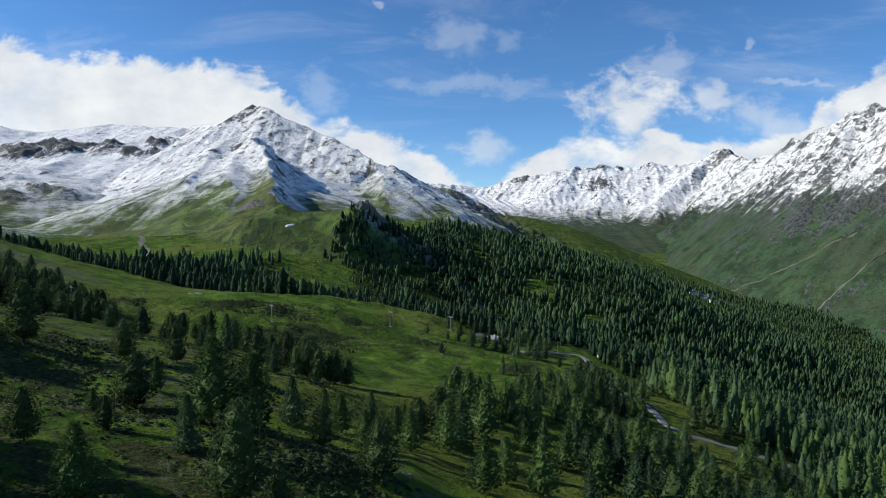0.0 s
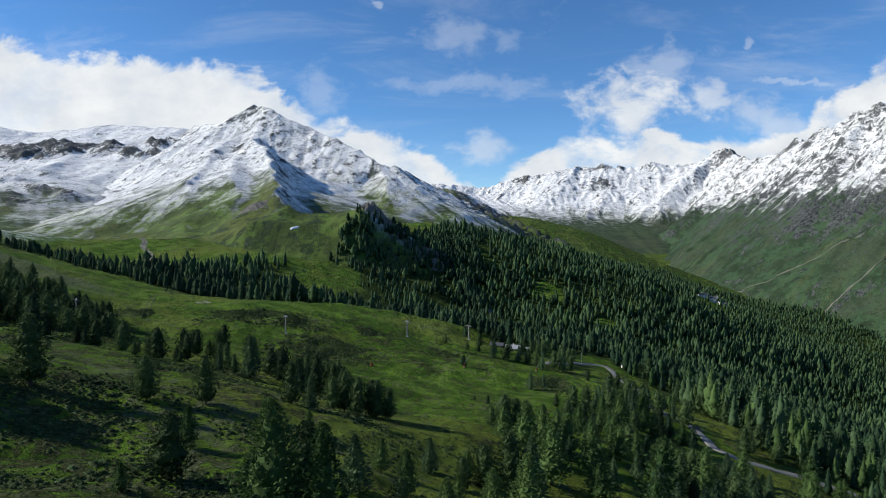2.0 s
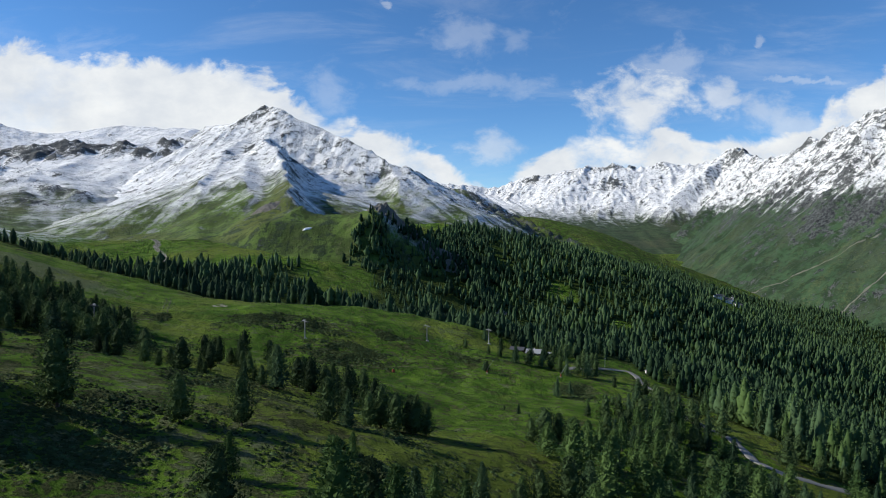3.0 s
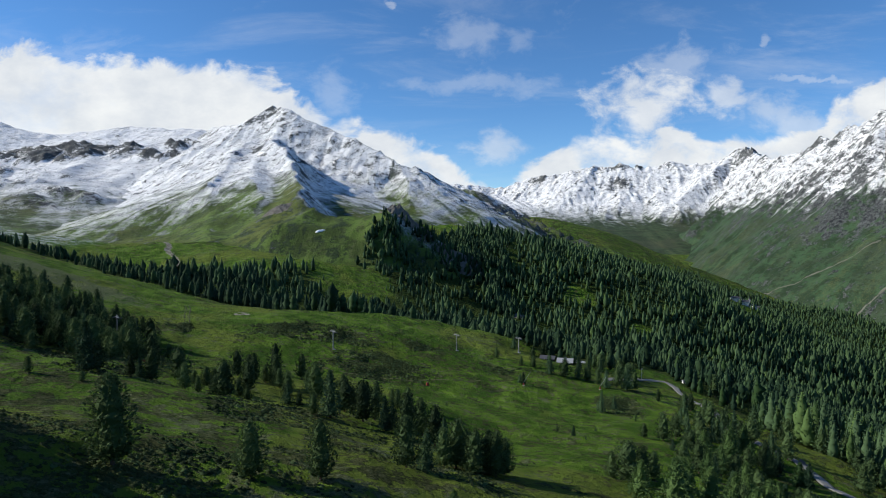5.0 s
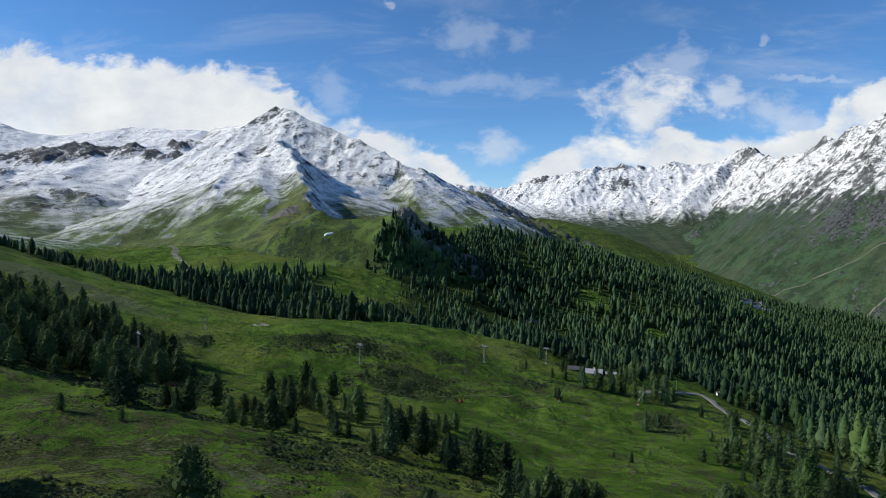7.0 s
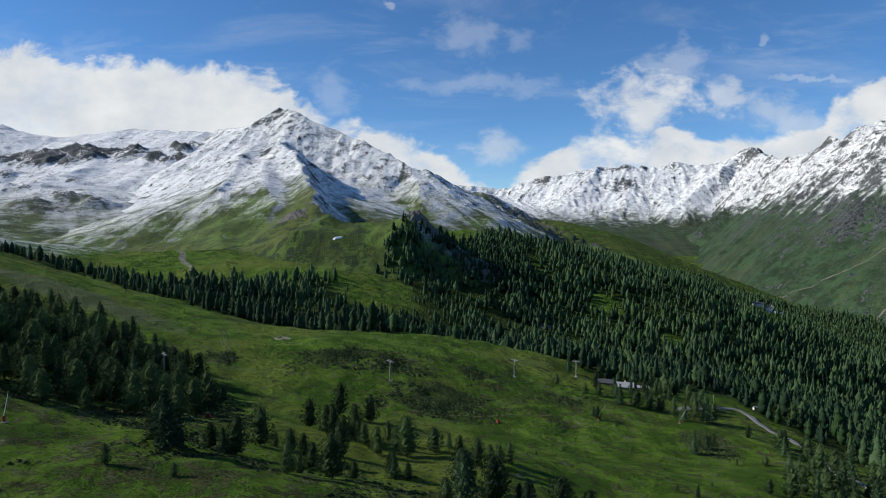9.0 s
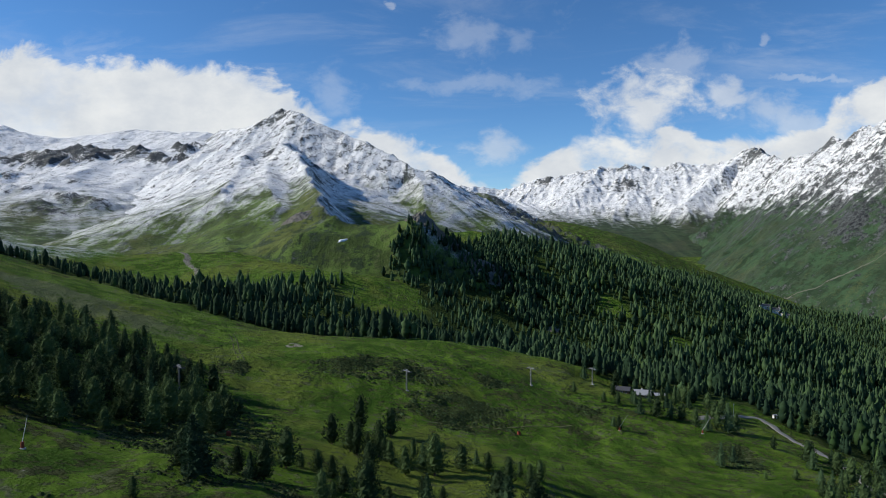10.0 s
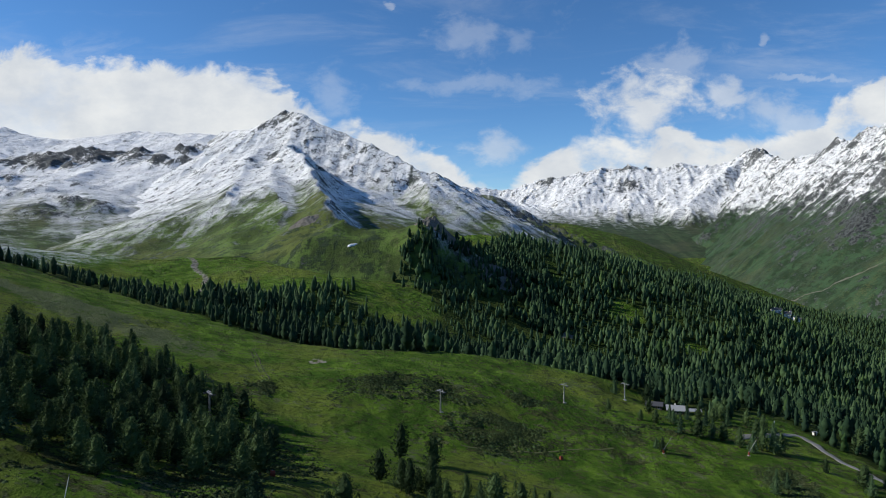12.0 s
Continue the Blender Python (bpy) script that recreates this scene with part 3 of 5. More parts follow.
def fall_lines(z, reach, grain, seed):
    """Runnels: chance numbers drawn out along the way that water takes."""
    rng = np.random.default_rng(seed)
    gy, gx = np.gradient(blurred(z, 6))
    long = np.hypot(gx, gy) + 1e-6
    seeds = blurred(rng.normal(size=z.shape), grain)
    rows, cols = np.indices(z.shape).astype(float)
    total = np.zeros_like(z)
    for sign in (1, -1):
        r, c = rows.copy(), cols.copy()
        for _ in range(reach):
            i, j = np.clip(np.rint(r), 0, z.shape[0] - 1).astype(int), np.clip(np.rint(c), 0, z.shape[1] - 1).astype(int)
            total += seeds[i, j]
            r, c = r + sign * gy[i, j] / long[i, j], c + sign * gx[i, j] / long[i, j]
    return total / total.std()


def make_mountain(name, label, height, xs, ys, mat, cut, crags, seed, lift=0.0):
    """cut: how deep the runnels go; crags: ovals of broken rock, with their weight."""
    x, y = np.meshgrid(xs, ys)
    z = height(x, y)
    run = 0.7 * fall_lines(z, 14, 0, seed) + 0.5 * fall_lines(z, 30, 3, seed + 1) + 0.22 * fall_lines(z, 40, 14, seed + 2)
    crag = np.zeros_like(z)
    for cx, cy, rx, ry, weight in crags:
        crag = np.maximum(crag, weight * blob(x, y, cx, cy, rx, ry))
    crag = np.clip(crag * (1 + 1.2 * fractal(x, y, 40, 4, seed + 3)), 0, 1.8)
    high = np.clip((z - 120) / 120, 0, 1)
    z = z - cut * high * run + crag * (lift + 13 * np.abs(fractal(x, y, 30, 5, seed + 4, 0.7)))
    ob = sheet(name, x, y, z, mat, "structure", (("run", run), ("crag", crag)))
    tagged(ob, label, "mountain")


PEAK_CRAGS = [(-555, 1905, 62, 48, 0.4), (-530, 1830, 62, 55, 0.42), (-470, 1860, 60, 40, 0.2), (-756, 1955, 70, 40, 0.55), (-680, 1640, 30, 90, 0.35), (-509, 1675, 35, 110, 0.5), (-258, 977, 34, 16, 1.1), (-100, 1730, 100, 40, 0.8), (-258, 1732, 60, 30, 0.3),
              (230, 1700, 240, 200, 1.7), (-64, 1239, 60, 40, 0.4), (-350, 1600, 70, 160, 0.35)]
PLATEAU_CRAGS = [(-1328, 2033, 120, 130, 1.5), (-1236, 2027, 130, 150, 1.7), (-1155, 1985, 110, 120, 1.5), (-1137, 2070, 100, 90, 1.4), (-1050, 2049, 120, 110, 1.5), (-885, 1960, 110, 60, 1.3), (-907, 2118, 55, 40, 1.2), (-849, 2158, 80, 45, 1.3),
                 (-1034, 1507, 130, 80, 0.75), (-919, 1469, 120, 60, 0.75), (-840, 1420, 90, 50, 0.85), (-886, 1343, 130, 60, 0.60), (-1221, 1807, 110, 80, 0.8), (-1000, 1620, 90, 40, 0.7)]
WALL_CRAGS = [(1300, 1700, 130, 160, 0.9), (1039, 2059, 120, 150, 0.7), (1093, 1918, 110, 120, 0.8), (1249, 2058, 170, 200, 0.6), (1160, 1750, 120, 140, 0.7), (1150, 2544, 120, 160, 0.4), (1230, 2300, 120, 160, 0.5)]
FAR_CRAGS = [(1120, 4200, 160, 120, 0.9), (1200, 4460, 280, 90, 0.9), (960, 4500, 170, 70, 0.8), (700, 4560, 160, 80, 0.8), (950, 3900, 160, 110, 0.4)]
make_ground()
make_mountain("mountain_peak", "pointed mountain with fresh snow above green slopes", peak_height, np.arange(-1000, 560, 5.5), np.arange(640, 2300, 5.5), PEAK, 1.4, PEAK_CRAGS, 300)
make_mountain("mountain_plateau", "broad snow-covered mountain ridge with dark rock bands", plateau_height, np.arange(-2500, -420, 8.0), np.arange(420, 2800, 8.0), SNOWY, 1.0, PLATEAU_CRAGS, 310, 13.0)
make_mountain("mountain_wall", "steep rocky valley side with snow on top", wall_height, np.arange(850, 2150, 8.0), np.arange(1000, 4300, 8.0), WALL, 3.5, WALL_CRAGS, 320)
make_mountain("mountain_range", "distant snow-covered mountain range at the valley head", far_height, np.arange(-700, 2100, 10.0), np.arange(2500, 4720, 10.0), FAR, 4.0, FAR_CRAGS, 330)


# ---------------------------------------------------------------- trees
def part(name, verts, faces, mat, parent=None, label="", smooth=False):
    """Links one mesh, as a part where it has a parent."""
    mesh = bpy.data.meshes.new(name)
    mesh.from_pydata([tuple(v) for v in verts], [], [tuple(int(i) for i in f) for f in faces])
    mesh.materials.append(mat)
    if smooth:
        mesh.polygons.foreach_set("use_smooth", [True] * len(mesh.polygons))
    ob = new(name, mesh)
    ob.parent = parent
    return tagged(ob, label)


def crown_profile(kind, f):
    """Half the crown's width at the share f of its height."""
    if kind == "pine":
        return (0.50 + 0.50 * min(1, f / 0.18)) * (1 - f**3.2) ** 0.70 + 0.01
    if kind == "spruce":
        return (0.75 + 0.25 * min(1, f / 0.12)) * (1 - f) ** 0.82 + 0.02
    return (0.6 + 0.4 * min(1, f / 0.2)) * (1 - f) ** 0.7 + 0.02


def crown_arrays(rng, kind, width, tufts, blades, sides=7, rings=7, blade=0.085):
    """A crown one unit high: a ragged dark heart, and sprays of needles that stand out of it at the ends of the boughs."""
    verts, faces = [], []
    foot = {"pine": 0.10, "spruce": 0.07, "larch": 0.12}[kind]
    drift = [rng.uniform(-0.05, 0.05) for _ in range(4)]
    lumps = [(rng.uniform(0, 6.28), rng.uniform(0.1, 0.9), rng.uniform(0.62, 1.35)) for _ in range(14)]

    def reach(f, a):
        r = width * crown_profile(kind, f)
        for la, lf, lr in lumps:
            near = math.exp(-((f - lf) / 0.10) ** 2 - (1 - math.cos(a - la)) * 4)
            r *= 1 + (lr - 1) * near
        return r

    def spine(f):
        return drift[0] * math.sin(3 * f + drift[2] * 40) * width, drift[1] * math.sin(4 * f + drift[3] * 40) * width

    for k in range(rings):
        f = k / (rings - 1)
        sx, sy = spine(f)
        for s in range(sides):
            a = 6.283 * (s + 0.5 * (k % 2)) / sides
            r = (0.92 if tufts < 50 else 0.58) * reach(f, a) * rng.uniform(0.8, 1.12) if k < rings - 1 else 0.004
            # the boughs stand out in tiers
            r *= 1.0 if k % 2 == 0 or k == rings - 1 else (0.70 if tufts < 50 else 0.88)
            verts.append((sx + r * math.cos(a), sy + r * math.sin(a), foot + (0.985 - foot) * f + rng.uniform(-0.02, 0.02)))
    for k in range(rings - 1):
        for s in range(sides):
            i, j = k * sides + s, k * sides + (s + 1) % sides
            faces += [(i, j, j + sides), (i, j + sides, i + sides)]
    faces.append(tuple(range(sides - 1, -1, -1)))
    for n in range(tufts):
        f = ((n + rng.random()) / tufts) ** 1.15 * 0.985
        a = n * 2.39996 + rng.uniform(-0.5, 0.5)
        sx, sy = spine(f)
        r = reach(f, a) * rng.uniform(0.36, 1.08) ** 0.7
        centre = Vector((sx + r * math.cos(a), sy + r * math.sin(a), foot + (1 - foot) * f))
        out = Vector((math.cos(a), math.sin(a), {"pine": 0.55, "spruce": -0.15, "larch": 0.1}[kind] + 0.9 * f)).normalized()
        for _ in range(blades):
            way = (out + Vector((rng.gauss(0, 0.62), rng.gauss(0, 0.62), rng.gauss(0, 0.5)))).normalized()
            across = way.cross(Vector((rng.gauss(0, 1), rng.gauss(0, 1), rng.gauss(0, 1)))).normalized()
            size = blade * rng.uniform(0.6, 1.35) * (0.6 + 0.4 * (1 - f))
            root = centre - way * size * 0.6 + Vector((rng.gauss(0, 1), rng.gauss(0, 1), rng.gauss(0, 1))) * size * 0.25
            base = len(verts)
            verts += [tuple(root), tuple(root + way * size * 0.9 + across * size * 0.30), tuple(root + way * size * 1.7), tuple(root + way * size * 0.8 - across * size * 0.30)]
            faces += [(base, base + 1, base + 2), (base, base + 2, base + 3)]
    return verts, faces


def trunk_arrays(rng, limbs=7):
    """A tapered stem one unit high with a few bare limbs."""
    verts, faces = [], []

    def stick(a, b, ra, rb, sides=6):
        base = len(verts)
        way = (b - a).normalized()
        u = way.orthogonal().normalized()
        v = way.cross(u)
        for p, r in ((a, ra), (b, rb)):
            for s in range(sides):
                t = 6.283 * s / sides
                verts.append(tuple(p + u * r * math.cos(t) + v * r * math.sin(t)))
        for s in range(sides):
            i, j = base + s, base + (s + 1) % sides
            faces.append((i, j, j + sides, i + sides))

    bend = Vector((rng.uniform(-0.02, 0.02), rng.uniform(-0.02, 0.02), 0.45))
    stick(Vector((0, 0, -0.04)), Vector((0, 0, 0.06)), 0.034, 0.022, 8)
    stick(Vector((0, 0, 0.06)), bend, 0.022, 0.014)
    stick(bend, Vector((0, 0, 0.93)), 0.014, 0.003)
    for _ in range(limbs):
        a, h = rng.uniform(0, 6.28), rng.uniform(0.10, 0.6)
        stick(Vector((0, 0, h)), Vector((0.13 * math.cos(a), 0.13 * math.sin(a), h + 0.03)), 0.006, 0.002, 4)
    return verts, faces


TREE_KINDS = {
    "pine": (PINE, "stone_pine", "dark green stone pine with a dense rounded crown on the pasture"),
    "spruce": (SPRUCE, "spruce", "slender green spruce with drooping boughs on the slope"),
    "larch": (LARCH, "larch", "light green larch with a loose feathery crown on the slope"),
}


def make_tree(kind, seed, width, fine):
    """One tree a metre high, to be copied at its true size."""
    rng = random.Random(seed)
    mat, name, label = TREE_KINDS[kind]
    base = tagged(new(name), label, "tree", "trees on the pasture")
    part("trunk", *trunk_arrays(rng), BARK, base, "brown bark")
    part("crown", *crown_arrays(rng, kind, width, *((160, 4, 8, 9, 0.055), (360, 4, 9, 11, 0.042), (680, 5, 10, 13, 0.031))[fine]), mat, base, "dense needles")
    return base


PATTERNS = {}
for each, widths in (("pine", (0.27, 0.32, 0.35, 0.26, 0.30)), ("spruce", (0.25, 0.30, 0.27)), ("larch", (0.30, 0.36, 0.33))):
    for fine, away in enumerate(("_far", "", "_near")):
        PATTERNS[each + away] = [make_tree(each, 10 + 20 * fine + 7 * n, w, fine) for n, w in enumerate(widths)]
PLANTED = []
USED = set()


def plant(kind, x, y, height, rng):
    """Sets a tree of that height; the first of each pattern is the pattern itself."""
    tall = kind.startswith("pine") and height > 10.0
    kind += "_far" if y > 235 else "" if y > 125 or x > 14 else "_near"
    n = rng.randrange(len(PATTERNS[kind]))
    if tall:
        n = (0, 3)[n % 2]
    pattern = PATTERNS[kind][n]
    z = float(ground_height(np.array([float(x)]), np.array([float(y)]))[0]) - 0.15
    stretch = rng.uniform(0.9, 1.12)
    m = Matrix.LocRotScale((x, y, z), Euler((rng.uniform(-0.03, 0.03), rng.uniform(-0.03, 0.03), rng.uniform(0, 6.28))), (height * stretch, height * stretch, height))
    PLANTED.append((x, y))
    if (kind, n) in USED:
        copy_thing(pattern, m)
    else:
        USED.add((kind, n))
        FIRST.append((pattern, m))


FIRST = []
# clumps of trees on the pasture: place on the plan and height
MIDDLE_CLUMPS = [(-106, 187, 5.5), (-101, 187, 8.3), (-100, 200, 8.9), (-87, 172, 6.0), (-80, 177, 8.6), (-70, 193, 6.0), (-56, 174, 10.7), (-50, 183, 10.0), (-44, 176, 8.0), (-39, 172, 10.4), (-37, 134, 8.5), (-33, 175, 9.3),
                 (-29, 148, 9.1), (-26, 145, 8.2), (-22, 146, 8.2), (-109, 174, 11.3), (-86, 177, 3.9), (-86, 188, 5.5), (-83, 196, 5.1), (-77, 183, 3.8), (-67, 192, 4.1), (-59, 171, 5.1), (-56, 194, 8.5), (-54, 195, 6.3),
                 (-48, 190, 8.0), (-45, 183, 5.6), (-43, 181, 7.2), (-36, 181, 9.0), (-31, 168, 6.9), (-34, 137, 7.1), (-31, 146, 7.3), (-27, 150, 7.4), (-23, 149, 8.1), (-20, 151, 7.0), (-112, 159, 3.3), (-101, 158, 2.3),
                 (-103, 185, 5.4), (-71, 195, 4.9), (-90, 198, 5.2), (-113, 179, 7.4), (-109, 178, 6.5), (-144, 194, 7.5)]
BELOW_LIFT = [(-97, 237, 8.7), (-89, 228, 9.1), (-84, 234, 10.0), (-94, 271, 11.6), (-84, 271, 9.7), (-75, 238, 5.9), (-72, 229, 6.5), (-62, 231, 7.2), (-51, 221, 7.3), (-69, 223, 10.8), (-80, 224, 5.9), (-94, 203, 5.5),
              (-83, 204, 8.5), (-82, 227, 6.0), (-87, 234, 6.0), (-91, 230, 8.0), (-58, 236, 4.2), (-55, 233, 5.2), (-47, 230, 4.4), (-45, 225, 5.9), (-42, 229, 5.8), (-76, 218, 7.4), (-98, 205, 3.7)]
NEAR_SLOPE = [(-24, 82, 8.9), (-30, 83, 4.4), (-47, 117, 8.1), (-55, 114, 7.4), (-69, 108, 10.7), (-39, 83, 7.7), (-6, 71, 7.4), (-14, 81, 5.6), (-20, 91, 7.2), (-36, 56, 5.0), (-16, 52, 9.0), (-24, 62, 5.9), (-11, 116, 6.0), (-34, 66, 3.6), (-13, 54, 4.1), (-10, 57, 2.6),
              (-2, 116, 7.4), (-6, 110, 5.5), (-9, 90, 4.5)]
EAST_SLOPE = [(35, 243, 5.0), (57, 252, 8.8), (52, 264, 5.4), (61, 251, 8.5), (67, 230, 5.4), (41, 242, 9.1), (47, 247, 9.1), (50, 245, 9.0), (64, 250, 7.9), (35, 217, 3.5), (36, 212, 4.7), (43, 214, 3.4),
              (49, 220, 2.8), (7, 165, 8.8), (10, 166, 7.4), (13, 168, 6.0), (4, 167, 5.9), (52, 208, 8.1), (65, 220, 6.5), (82, 242, 10.2), (2, 115, 10.9), (6, 119, 10.5), (60, 234, 12.0), (42, 147, 8.5),
              (55, 284, 3.9), (60, 278, 6.1), (60, 272, 6.5), (64, 271, 6.4)]
WEST_CLUMP = [(-124, 214, 8.0), (-130, 263, 5.6), (-139, 219, 8.4), (-145, 245, 10.1), (-179, 288, 10.5), (-133, 256, 5.7), (-167, 219, 5.4), (-142, 214, 5.2)]
LARCHES = [(-26, 46, 6.2), (3, 103, 9.0), (7, 81, 8.0), (16, 88, 9.0), (19, 125, 6.9), (-3, 94, 7.0), (-41, 77, 3.1), (-18, 106, 5.2), (-9, 86, 5.9), (9, 144, 11.4), (31, 128, 14.0), (-5, 116, 5.2), (-14, 99, 6.4), (54, 161, 11.0), (95, 189, 8.6), (11, 90, 7.3), (-26, 75, 11.0), (-21, 74, 9.7),
           (-43, 99, 5.6), (-30, 114, 4.3), (-7, 102, 4.0), (11, 128, 11.9), (14, 155, 9.6), (20, 156, 9.3), (22, 143, 10.5), (20, 128, 9.3), (5, 151, 7.5), (27, 174, 8.4), (20, 167, 6.9), (49, 212, 12.6),
           (64, 235, 10.8), (46, 222, 8.5), (45, 285, 3.0), (38, 149, 7.4)]
HUT_FRONT = [(34, 296, 9.3), (41, 301, 6.3), (115, 374, 12.4), (54, 345, 10.5), (59, 345, 13.2), (47, 339, 9.1), (45, 346, 8.8), (37, 354, 9.0), (42, 354, 8.5), (30, 353, 9.2), (23, 355, 10.3), (35, 378, 7.0),
             (41, 371, 8.2), (54, 378, 8.4), (25, 369, 6.8), (6, 328, 6.3), (10, 369, 5.4), (5, 333, 4.8)]
HUT_TREES = [(18, 382, 8.5), (26, 376, 7.5), (48, 380, 8.0), (62, 366, 9.0), (45, 389, 7.2), (53, 388, 7.0), (57, 391, 8.5), (64, 348, 8.8), (16, 366, 6.8), (68, 372, 9.0), (72, 380, 8.0), (66, 384, 9.0), (-2, 380, 6.0), (60, 400, 9.0), (66, 408, 10.0), (12, 420, 10.0), (30, 422, 11.0), (48, 418, 11.0)]
ROAD_TREES = [(80, 318, 8), (74, 310, 9), (84, 306, 7), (78, 298, 9.5), (70, 300, 8), (82, 288, 9), (74, 284, 10), (80, 276, 8.5), (72, 268, 9), (84, 268, 7), (78, 258, 10), (70, 250, 9), (80, 248, 8), (68, 230, 9),
              (110, 322, 9), (112, 300, 8), (106, 286, 9), (110, 270, 10), (112, 252, 8), (108, 240, 9), (66, 320, 6), (88, 318, 6)]
# unseen grove on the rise beside the start, added to shade the near slope
UNSEEN_GROVE = [(-47, 41, 12.0), (-50, 46, 13.0), (-47, 51, 12.5), (-54, 43, 12.0), (-55, 50, 13.0), (-51, 54, 11.0), (-59, 46, 12.0), (-60, 53, 12.5), (-46, 36, 11.0), (-52, 37, 12.0)]
UNSEEN_GROVE += [(-84 - 0.95 * (y - 96) - 1.3 * (k % 3), y, 10.5 + k % 3) for k, y in enumerate(range(94, 116, 3))]
SAPLINGS = [(4.5, 233, 2.1), (9, 230, 3.6), (20, 247, 1.8), (12, 226, 1.5), (-30, 262, 2.0), (-60, 262, 2.2)]


def make_pasture_trees():
    rng = random.Random(77)
    for clump in (UNSEEN_GROVE, NEAR_SLOPE, MIDDLE_CLUMPS, BELOW_LIFT, WEST_CLUMP, EAST_SLOPE, HUT_FRONT, HUT_TREES, ROAD_TREES, SAPLINGS):
        for x, y, h in clump:
            kind = "pine" if rng.random() < (0.9 if x < 0 else 0.6) else "spruce"
            plant(kind, x, y, h, rng)
    for x, y, h in LARCHES:
        plant("larch", x, y, h, rng)
    # the dense clump on the west side of the pasture
    tries = 0
    while tries < 900:
        tries += 1
        x, y = rng.uniform(-250, -110), rng.uniform(185, 335)
        if blob(np.array([x]), np.array([y]), -176, 258, 44, 82, 33)[0] > 0.12 and all((x - px) ** 2 + (y - py) ** 2 > 23 for px, py in PLANTED):
            plant("pine" if rng.random() < 0.8 else "spruce", x, y, rng.uniform(5.0, 11.5), rng)
    # the open wood on the slope below the pasture
    tries = 0
    while len(PLANTED) < 590 and tries < 16000:
        tries += 1
        x, y = rng.uniform(8, 118), rng.uniform(62, 290)
        inside = (x > 24 or y > 140) and x > 10 + max(0, y - 150) * 0.42 and not (66 < x < 106 and 232 < y < 275) and not (70 < x < 110 and 196 < y < 216)
        line = float(near_line(np.array([x]), np.array([y]), ROAD)[0])
        if inside and line > 5 and all((x - px) ** 2 + (y - py) ** 2 > 22 for px, py in PLANTED):
            plant(rng.choice(("larch", "spruce", "pine")), x, y, rng.uniform(5.0, 10.0), rng)
    for pattern, m in FIRST:
        pattern.matrix_basis = m
    for kind, patterns in PATTERNS.items():
        for n, pattern in enumerate(patterns):
            if (kind, n) not in USED:
                for ob in (*pattern.children, pattern):
                    bpy.data.objects.remove(ob)


make_pasture_trees()


def joined_trees(name, label, spots, kinds, mats, category="forest"):
    """Many plants in one mesh. spots: x, y, z, size, turn and kind of each; kinds: vertices, triangles and material number."""
    verts, faces, slots, count = [], [], [], 0
    for n, (v, f, slot) in enumerate(kinds):
        mine = spots[spots[:, 5] == n]
        if not len(mine):
            continue
        c, s = np.cos(mine[:, 4])[:, None], np.sin(mine[:, 4])[:, None]
        size = mine[:, 3][:, None]
        px = mine[:, 0][:, None] + size * (c * v[None, :, 0] - s * v[None, :, 1])
        py = mine[:, 1][:, None] + size * (s * v[None, :, 0] + c * v[None, :, 1])
        pz = mine[:, 2][:, None] + size * v[None, :, 2]
        verts.append(np.stack([px, py, pz], -1).reshape(-1, 3))
        faces.append((f[None] + (count + np.arange(len(mine)) * len(v))[:, None, None]).reshape(-1, 3))
        slots.append(np.full(len(faces[-1]), slot))
        count += len(mine) * len(v)
    verts, faces, slots = np.concatenate(verts), np.concatenate(faces), np.concatenate(slots)
    mesh = bpy.data.meshes.new(name)
    mesh.vertices.add(len(verts))
    mesh.vertices.foreach_set("co", verts.astype(np.float32).ravel())
    mesh.loops.add(faces.size)
    mesh.loops.foreach_set("vertex_index", faces.astype(np.int32).ravel())
    mesh.polygons.add(len(faces))
    mesh.polygons.foreach_set("loop_start", np.arange(0, faces.size, 3, dtype=np.int32))
    for m in mats:
        mesh.materials.append(m)
    mesh.polygons.foreach_set("material_index", slots.astype(np.int32))
    mesh.polygons.foreach_set("use_smooth", np.ones(len(faces), dtype=bool))
    mesh.update()
    return tagged(new(name, mesh), label, category, kind="stuff")


def triangles(arrays):
    """Vertices and triangles as number arrays."""
    verts, faces = arrays
    cut = [(f[0], f[i], f[i + 1]) for f in faces for i in range(1, len(f) - 1)]
    return np.array(verts, float), np.array(cut)


def scatter(rng, x0, x1, y0, y1, step, cover):
    """Jittered places in a field, kept where the growth stands thick enough."""
    x, y = np.meshgrid(np.arange(x0, x1, step), np.arange(y0, y1, step))
    x, y = x.ravel() + rng.uniform(-0.5, 0.5, x.size) * step, y.ravel() + rng.uniform(-0.5, 0.5, x.size) * step
    keep = (rng.random(x.size) < cover(x, y)) & (np.abs(np.degrees(np.arctan2(x + 30, y + 40))) < 54)
    return x[keep], y[keep]


